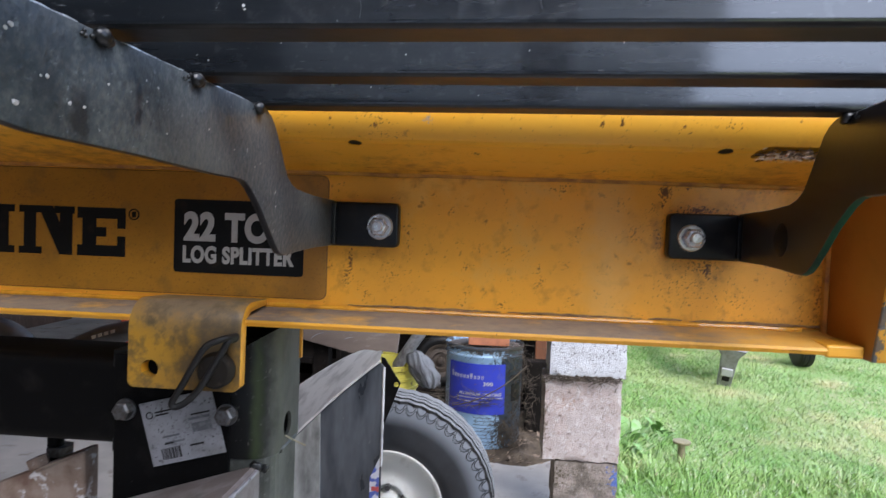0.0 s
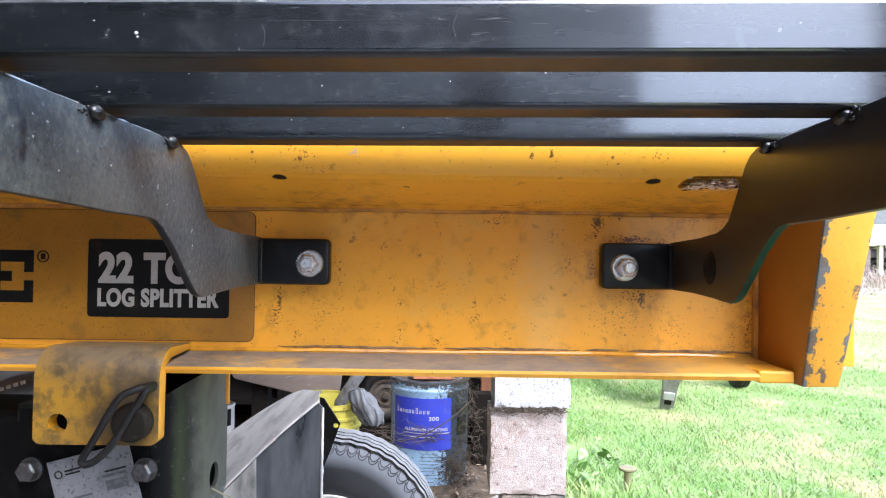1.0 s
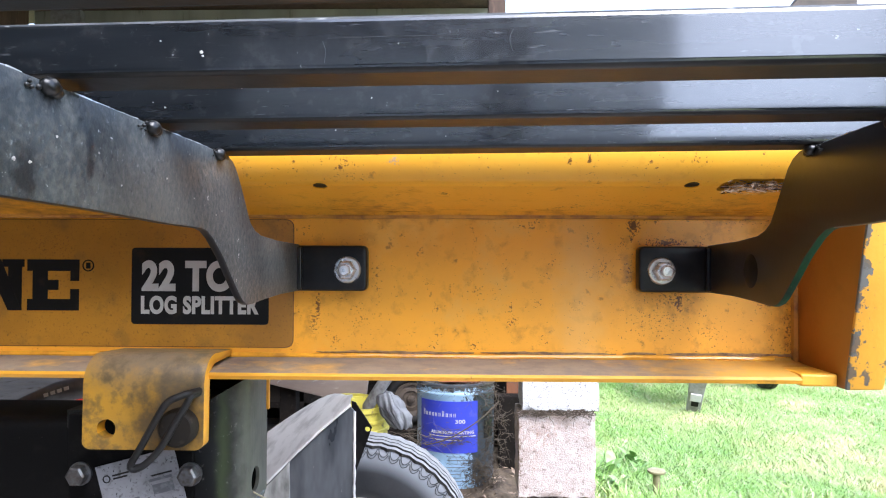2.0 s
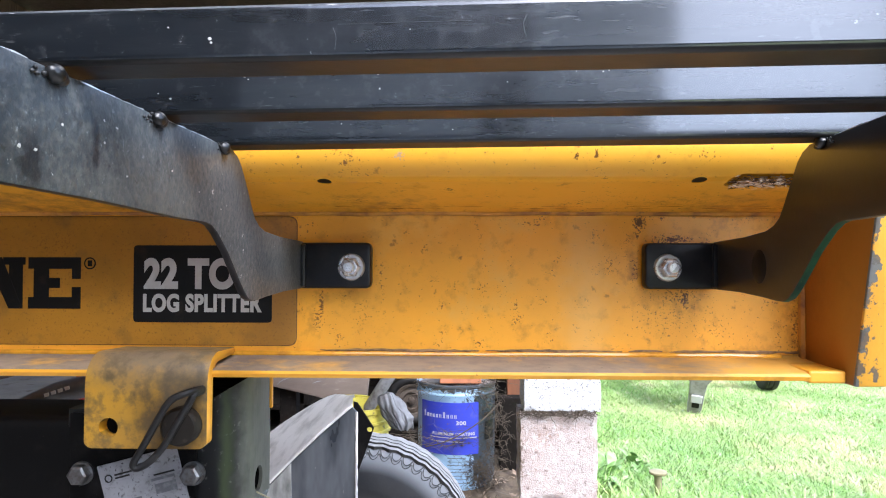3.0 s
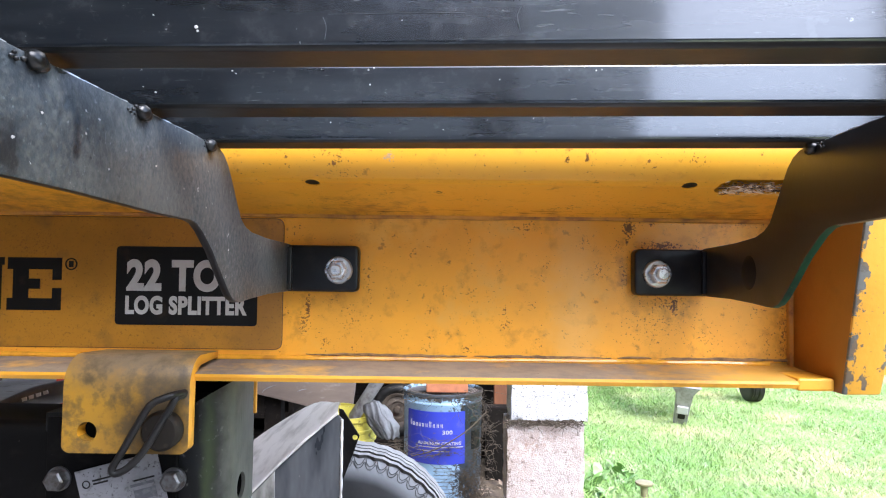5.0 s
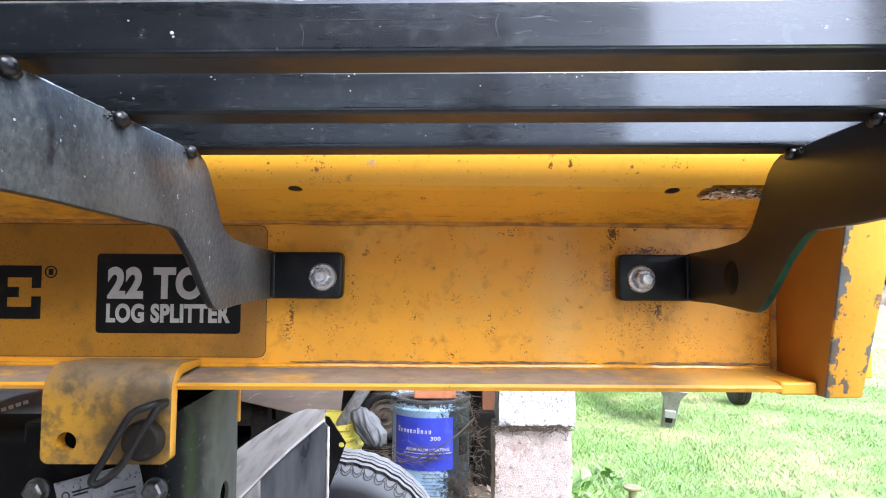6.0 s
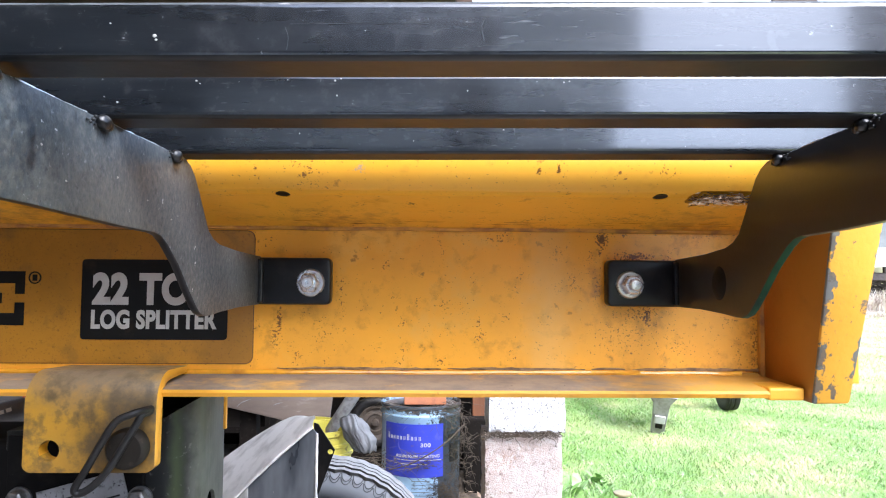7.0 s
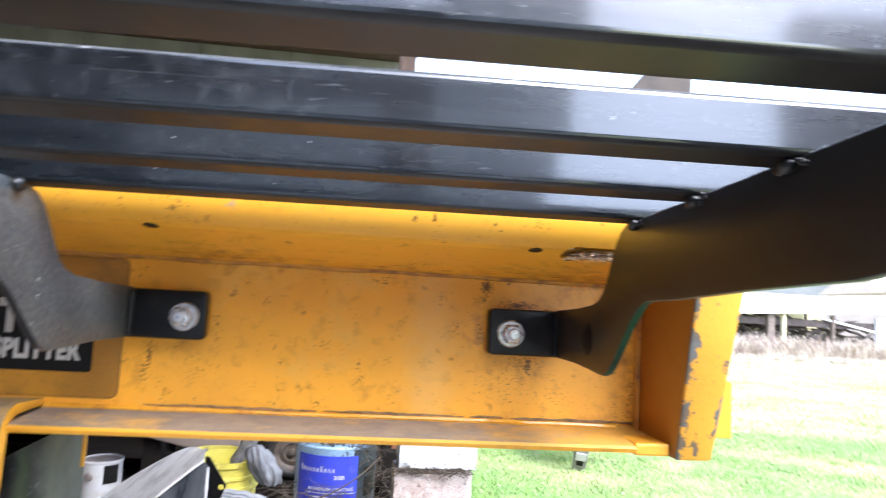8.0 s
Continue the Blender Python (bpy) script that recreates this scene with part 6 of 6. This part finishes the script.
    for k in range(300):
        x, y = rng.uniform(0.267, 0.331), rng.uniform(0.4425, 0.4605)
        a, L = rng.uniform(0, 6.28), rng.uniform(0.003, 0.009)
        d = Vector((math.cos(a), math.sin(a), rng.uniform(-0.25, 0.25))) * L
        s = Vector((-math.sin(a), math.cos(a), rng.uniform(-0.8, 0.8))) * L * 0.11
        p = Vector((x, y, 0.8205 - 0.19 * (y - 0.444) + rng.uniform(-0.0015, 0.0055))) - d * 0.5
        v = [bm.verts.new(q) for q in (p - s, p + d - s, p + d + s, p + s)]
        bm.faces.new(v)
    tagged(part("bark_chips", bm, M_CHIP), "dry bark chips and leaves caught in the beam slot", "bark chips", kind="stuff")


def build_left_side():
    stand = thing("red_stand", (-0.70, 1.2, 0), "red painted steel stand half hidden behind the frame", "stand")
    for x0, x1 in ((-0.717, -0.702), (-0.688, -0.668)):
        part("upright", box((x0, 1.19, 0.0), (x1, 1.21, 0.60), 0.002), M_RED, stand)
    part("crossbar", box((-0.717, 1.188, 0.585), (-0.60, 1.212, 0.612), 0.002), M_RED, stand)
    hose = bez([(-0.75, 0.80, 0.44), (-0.60, 0.75, 0.525), (-0.517, 0.72, 0.563), (-0.475, 0.72, 0.583), (-0.447, 0.72, 0.593), (-0.40, 0.72, 0.600), (-0.33, 0.71, 0.597), (-0.26, 0.69, 0.57), (-0.22, 0.66, 0.52)], 6)
    hose_ob = tagged(smooth(part("hydraulic_hose", sweep(hose, 0.0140, 14), M_HOSE)), "dusty black rubber hydraulic hose", "hose")
    for k in range(4):
        p = Vector((-0.4655 + 0.0085 * k, 0.7062, 0.590 + 0.0028 * k))
        part("print_bar", box((-0.0028, -0.0006, -0.0022), (0.0028, 0.0008, 0.0022), m=Matrix.Translation(p) @ pose(0, 0, 0, 0, -17, 0)), M_WHITEPRINT, hose_ob)
    hoop = bez([(-0.80, 0.72, 0.585), (-0.68, 0.72, 0.598), (-0.60, 0.72, 0.592), (-0.565, 0.72, 0.565), (-0.56, 0.70, 0.53)], 6)
    tagged(smooth(part("hydraulic_hose", sweep(hoop, 0.013, 12), M_HOSE)), "dusty black hose loop over the frame tube", "hose")
    tagged(smooth(part("cable", sweep(bez([(-1.2, 0.9, 0.66), (-0.8, 0.9, 0.645), (-0.6, 0.9, 0.652), (-0.4, 0.9, 0.67)], 6), 0.003, 6), M_HOSE)), "thin sagging black cable", "cable")


# ---- the lawn and what stands on it ----
def build_stake():
    x, y = 0.655, 1.945
    stake = thing("capped_stake", (x, y, 0.02), "round-capped metal stake in the grass", "stake")
    smooth(part("shaft", lathe([(0.0105, -0.02), (0.0115, 0.10)], (x, y, 0), "z", 18), M_STAKE, stake), 40)
    smooth(part("cap", lathe([(0.011, 0.098), (0.025, 0.103), (0.0275, 0.107), (0.0265, 0.111), (0.015, 0.114), (0.001, 0.115)], (x, y, 0), "z", 28), M_STAKE, stake), 50)


def build_trailer():
    tr = thing("trailer_tongue", (1.17, 3.1, 0.0), "galvanised trailer tongue resting on the grass", "trailer")
    m = Matrix.Translation((1.212, 3.20, 0.03)) @ pose(0, 0, 0, 24, 6, -14)
    part("coupler", prism([(-0.032, -0.02), (0.032, -0.02), (0.036, 0.10), (0.040, 0.155), (0.070, 0.20), (-0.070, 0.20), (-0.040, 0.155), (-0.036, 0.10)], "y", -0.02, 0.02, 0.004), M_GALV, tr).data.transform(m)
    part("socket", box((-0.017, -0.028, 0.018), (0.017, -0.018, 0.045), 0.002), M_BLACKPRINT, tr).data.transform(m)
    part("latch", box((-0.026, -0.03, 0.048), (0.026, -0.02, 0.090), 0.003), M_CANWHITE, tr).data.transform(m)
    for sx in (-1, 1):
        part("frame_arm", box((-0.014, 0.0, -0.02), (0.014, 0.9, 0.02), 0.003, m=Matrix.Translation((1.235 + 0.05 * sx, 3.27, 0.205)) @ pose(0, 0, 0, 6, 0, -22 * sx)), M_GALV, tr)
    part("crossbar", box((1.05, 3.26, 0.19), (1.45, 3.34, 0.26), 0.004), M_GALV, tr)
    part("drawbar", box((1.13, 3.2, 0.24), (1.23, 5.4, 0.32), 0.004), M_FRAME, tr)
    part("bed", box((0.5, 4.2, 0.36), (2.3, 6.4, 0.42), 0.006), M_FRAME, tr)
    wheel = part("wheel", lathe([(0.03, -0.036), (0.075, -0.040), (0.092, -0.038), (0.0985, -0.034), (0.100, -0.030), (0.0965, -0.027), (0.0965, -0.022), (0.100, -0.019), (0.100, -0.004), (0.0965, -0.001), (0.0965, 0.004), (0.100, 0.007), (0.100, 0.030), (0.0985, 0.034), (0.092, 0.038), (0.075, 0.040), (0.03, 0.036)], (1.875, 3.86, 0.095), "x", 40), M_PIN, tr)
    smooth(wheel, 40)
    part("axle", box((1.20, 3.84, 0.08), (1.80, 3.88, 0.11), 0.003), M_FRAME, tr)


def grass_field(name, n, seed, area, height, width, material, label, clump=0.0, lean=0.5):
    """Bent blades of grass, each a tapered strip of three pieces."""
    rng = np.random.default_rng(seed)
    x0, x1, y0, y1, power = area
    u = rng.random(n) ** power
    y = y0 + (y1 - y0) * u
    x = x0 + (x1 - x0) * rng.random(n) * (0.35 + 0.65 * u) if clump == 0 else x0 + (x1 - x0) * rng.random(n)
    f = np.sin(x * 5.1 + 1.3 * np.sin(y * 3.7)) * np.sin(y * 4.3 + 1.7 * np.sin(x * 2.9))
    h = height * (0.55 + 0.75 * rng.random(n)) * (1 + 0.45 * f)
    a = rng.random(n) * 2 * np.pi
    ln = lean * (0.2 + rng.random(n)) * h
    z = np.array([lawn_z(q) for q in y]) - 0.006
    w = width * (0.6 + 0.8 * rng.random(n))
    b = a + np.pi / 2 + rng.normal(0, 0.4, n)
    pts = []
    for t, k in ((0, 1.0), (0.45, 0.85), (0.8, 0.5)):
        cx, cy, cz = x + np.cos(a) * ln * t * t, y + np.sin(a) * ln * t * t, z + h * t * (1 - 0.2 * t)
        for s in (-0.5, 0.5):
            pts.append(np.stack((cx + s * w * k * np.cos(b), cy + s * w * k * np.sin(b), cz), 1))
    pts.append(np.stack((x + np.cos(a) * ln, y + np.sin(a) * ln, z + h * 0.82), 1))
    co = np.stack(pts, 1).reshape(-1, 3)
    base = np.arange(n)[:, None] * 7
    quads = np.concatenate((base + [0, 1, 3, 2], base + [2, 3, 5, 4]), 0)
    tris = base + [4, 5, 6]
    me = bpy.data.meshes.new(name)
    me.from_pydata(co.tolist(), [], quads.tolist() + tris.tolist())
    me.materials.append(material)
    return tagged(new(name, me), label, "grass", kind="stuff")


def build_lawn():
    grass_field("grass", 190000, 1, (0.42, 4.6, 1.55, 4.6, 1.25), 0.034, 0.0026, M_GRASS, "short bright green lawn grass with straw patches", 0.0, 1.3)
    grass_field("lawn_grass", 110000, 6, (0.42, 8.5, 4.4, 10.0, 1.3), 0.040, 0.0045, M_GRASS_FAR, "mown green lawn grass with yellowed patches", 1.0, 1.2)
    grass_field("far_grass", 90000, 2, (0.5, 32, 9.5, 26, 1.4), 0.045, 0.010, M_GRASS_FAR, "mown lawn reaching to the open shed")
    grass_field("tall_grass", 3200, 3, (0.52, 1.15, 1.62, 1.90, 1.0), 0.075, 0.0034, M_GRASS, "longer grass growing round the stake", 1.0, 0.8)
    grass_field("edge_grass", 500, 4, (0.41, 0.52, 1.75, 2.6, 1.0), 0.075, 0.005, M_GRASS, "tufts of grass against the concrete blocks", 1.0, 0.9)
    rng = random.Random(5)
    bm = bmesh.new()
    for k in range(34):
        x, y = (rng.uniform(0.47, 0.58), rng.uniform(1.98, 2.2)) if k < 20 else (rng.uniform(0.54, 0.70), rng.uniform(2.1, 2.35))
        a, L, W = rng.uniform(0, 6.28), rng.uniform(0.05, 0.10), rng.uniform(0.012, 0.02)
        d, s = Vector((math.cos(a), math.sin(a), 0)), Vector((-math.sin(a), math.cos(a), 0))
        prev = None
        for j in range(6):
            t = j / 5
            w = W * math.sin(math.pi * (0.12 + 0.88 * t)) * (1 if j < 5 else 0.1)
            c = Vector((x, y, 0.02)) + d * L * t * 0.6 + Vector((0, 0, L * (1.1 * t - 0.5 * t * t)))
            row = [bm.verts.new(c - s * w), bm.verts.new(c - Vector((0, 0, w * 0.25))), bm.verts.new(c + s * w)]
            if prev:
                bm.faces.new((prev[0], prev[1], row[1], row[0]))
                bm.faces.new((prev[1], prev[2], row[2], row[1]))
            prev = row
    tagged(smooth(part("weed_leaves", bm, M_WEED), 180), "broad green weed leaves beside the blocks", "weeds", kind="stuff")


M_WEED = mat("weed_leaf", (0.20, 0.38, 0.09), 0.45, 0, [((0.30, 0.38, 0.20), 14, 0.5, 0.7, 5)])
M_DRY = mat("dry_brush", (0.62, 0.53, 0.43), 0.9, 0, [((0.30, 0.21, 0.17), 1.5, 0.4, 0.62, 6), ((0.60, 0.54, 0.42), 3.5, 0.55, 0.7, 4)])
M_BRANCH = mat("dark_branch", (0.07, 0.055, 0.05), 0.9, 0, [((0.13, 0.10, 0.09), 6, 0.45, 0.7, 5)])
M_WHITE = mat("white_sheet_roof", (0.76, 0.76, 0.75), 0.5, 0, [((0.66, 0.65, 0.63), 1.2, 0.45, 0.7, 6)])
M_HILL = mat("wooded_hillside", (0.105, 0.108, 0.092), 0.95, 0, [((0.15, 0.145, 0.13), 0.10, 0.42, 0.65, 8), ((0.075, 0.085, 0.06), 0.5, 0.5, 0.7, 8)])
M_PINK = mat("pale_pink_siding", (0.55, 0.42, 0.38), 0.7, 0, [((0.48, 0.36, 0.33), 2, 0.45, 0.7, 6)])
M_CREAM = mat("cream_boards", (0.72, 0.66, 0.42), 0.7, 0, [((0.62, 0.55, 0.34), 1.5, 0.45, 0.7, 6)])
M_GLASS = mat("dark_window", (0.05, 0.06, 0.07), 0.1, 0)


def build_far_shed():
    g = lawn_z(28)
    shed = thing("open_shed", (20, 29, g), "low open-fronted shed with a white sheet roof full of brush", "shed")
    part("roof", prism([(12.5, 1.72), (24.1, 2.46), (24.1, 2.54), (12.5, 1.80)], "y", 27.33, 33.2, 0.02), M_WHITE, shed, "white sheet-metal roof")
    part("fascia", prism([(12.5, 1.20), (24.1, 1.78), (24.1, 2.62), (12.5, 1.86)], "y", 27.22, 27.32, 0.01), M_WHITE, shed)
    part("back_wall", box((12.5, 33.0, g), (24.8, 33.1, 2.7)), M_CREAM, shed)
    part("header", box((12.6, 27.6, 0.98), (24.7, 27.75, 1.28), 0.01), M_BRANCH, shed)
    for x, w, m in ((13.6, 0.2, M_WOOD_DK), (17.9, 0.32, M_PANEL), (18.6, 0.16, M_CREAM), (21.0, 0.12, M_PANEL), (23.2, 0.6, M_WHITE)):
        part("post", box((x, 27.4, g - 0.1), (x + w, 27.6, 1.55), 0.01), m, shed)
    for z in (0.55, 1.0):
        part("rail", box((12.6, 32.6, z), (24.7, 32.7, z + 0.07), 0.01), M_BRANCH, shed)
    for x in (15, 17.2, 19.9, 22.3, 23.4):
        part("stud", box((x, 32.6, g), (x + 0.1, 32.75, 2.4), 0.01), M_BRANCH, shed)
    part("brace", sweep([(20.2, 27.5, 1.45), (24.4, 27.5, 0.65)], 0.06, 6), M_WHITE, shed)
    rng = random.Random(21)
    bm = None
    for k in range(460):
        x, y = rng.uniform(12.8, 24.2), rng.uniform(27.8, 31.5)
        top = 0.55 + 0.65 * math.sin(x * 1.7) ** 2
        z = g + rng.uniform(0.0, 1.0) * (1.1 + top) * 0.8
        a, L = rng.uniform(-0.5, 0.5), rng.uniform(0.5, 1.6)
        p = Vector((x, y, z))
        d = Vector((math.cos(a) * rng.choice((-1, 1)), rng.uniform(-0.3, 0.3), rng.uniform(-0.5, 0.6))) * L
        q = p + d
        q.z = min(max(q.z, g + 0.02), 1.4)
        bm = sweep([p, (p + q) / 2 + Vector((0, 0, rng.uniform(-0.06, 0.06))), q], [rng.uniform(0.03, 0.11), rng.uniform(0.03, 0.08), 0.02], 5, bm)
    tagged(part("brush_pile", bm, M_BRANCH), "dark heap of stacked branches and split wood", "wood pile", kind="stuff")
    chair = thing("folding_ladder", (23.6, 27.0, g), "white folding ladder leaning by the shed", "ladder")
    for x in (23.1, 23.75):
        part("rail", sweep([(x, 26.8, g), (x + 0.35, 27.3, 0.72)], 0.05, 6), M_WHITE, chair)
    part("tread", box((23.25, 26.9, 0.15), (24.0, 27.1, 0.24)), M_WHITE, chair)
    grass_field("dry_weeds", 9000, 8, (12.0, 27.0, 24.5, 27.2, 1.0), 0.80, 0.03, M_DRY, "tall dry tan weeds in front of the shed", 1.0, 0.7)
    grass_field("straw", 9000, 9, (10.0, 27.0, 20.0, 25.0, 1.0), 0.16, 0.035, M_DRY, "pale cut straw and dry stalks on the ground", 1.0, 1.0)
    barn = thing("barn", (36, 40, g), "pale pink sided barn with a band of windows", "barn")
    part("wall", box((34.6, 40, g - 0.3), (47, 46, 3.6)), M_PINK, barn)
    part("roof", prism([(39.5, 3.6), (43, 5.4), (46.5, 3.6)], "x", 34.3, 47.2), M_PINK, barn)
    for k in range(6):
        part("window", box((35.1 + 1.3 * k, 39.94, 2.15), (36.1 + 1.3 * k, 40.02, 2.75)), M_GLASS, barn)
        part("window_trim", box((35.0 + 1.3 * k, 39.95, 2.05), (36.2 + 1.3 * k, 39.99, 2.85)), M_WHITE, barn)
    # hillside beyond
    bm = bmesh.new()
    n, m = 60, 8
    rows = []
    for j in range(m + 1):
        rows.append([bm.verts.new((-120 + 420 * i / n, 90 + 18 * j, -2 + 42 * math.sin(j / m * 1.5) * (0.75 + 0.35 * noise.noise(Vector((i * 0.13, 3, 0)))) + 1.6 * noise.noise(Vector((i * 0.7, j * 0.7, 4))))) for i in range(n + 1)])
    for j in range(m):
        for i in range(n):
            bm.faces.new((rows[j][i], rows[j][i + 1], rows[j + 1][i + 1], rows[j + 1][i]))
    tagged(smooth(part("backdrop", bm, M_HILL), 180), "grey-green wooded hillside in the distance", "hill", kind="structure")


build_blocks()
build_pail()
build_clutter()
build_litter()
build_left_side()
build_stake()
build_trailer()
build_lawn()
build_far_shed()
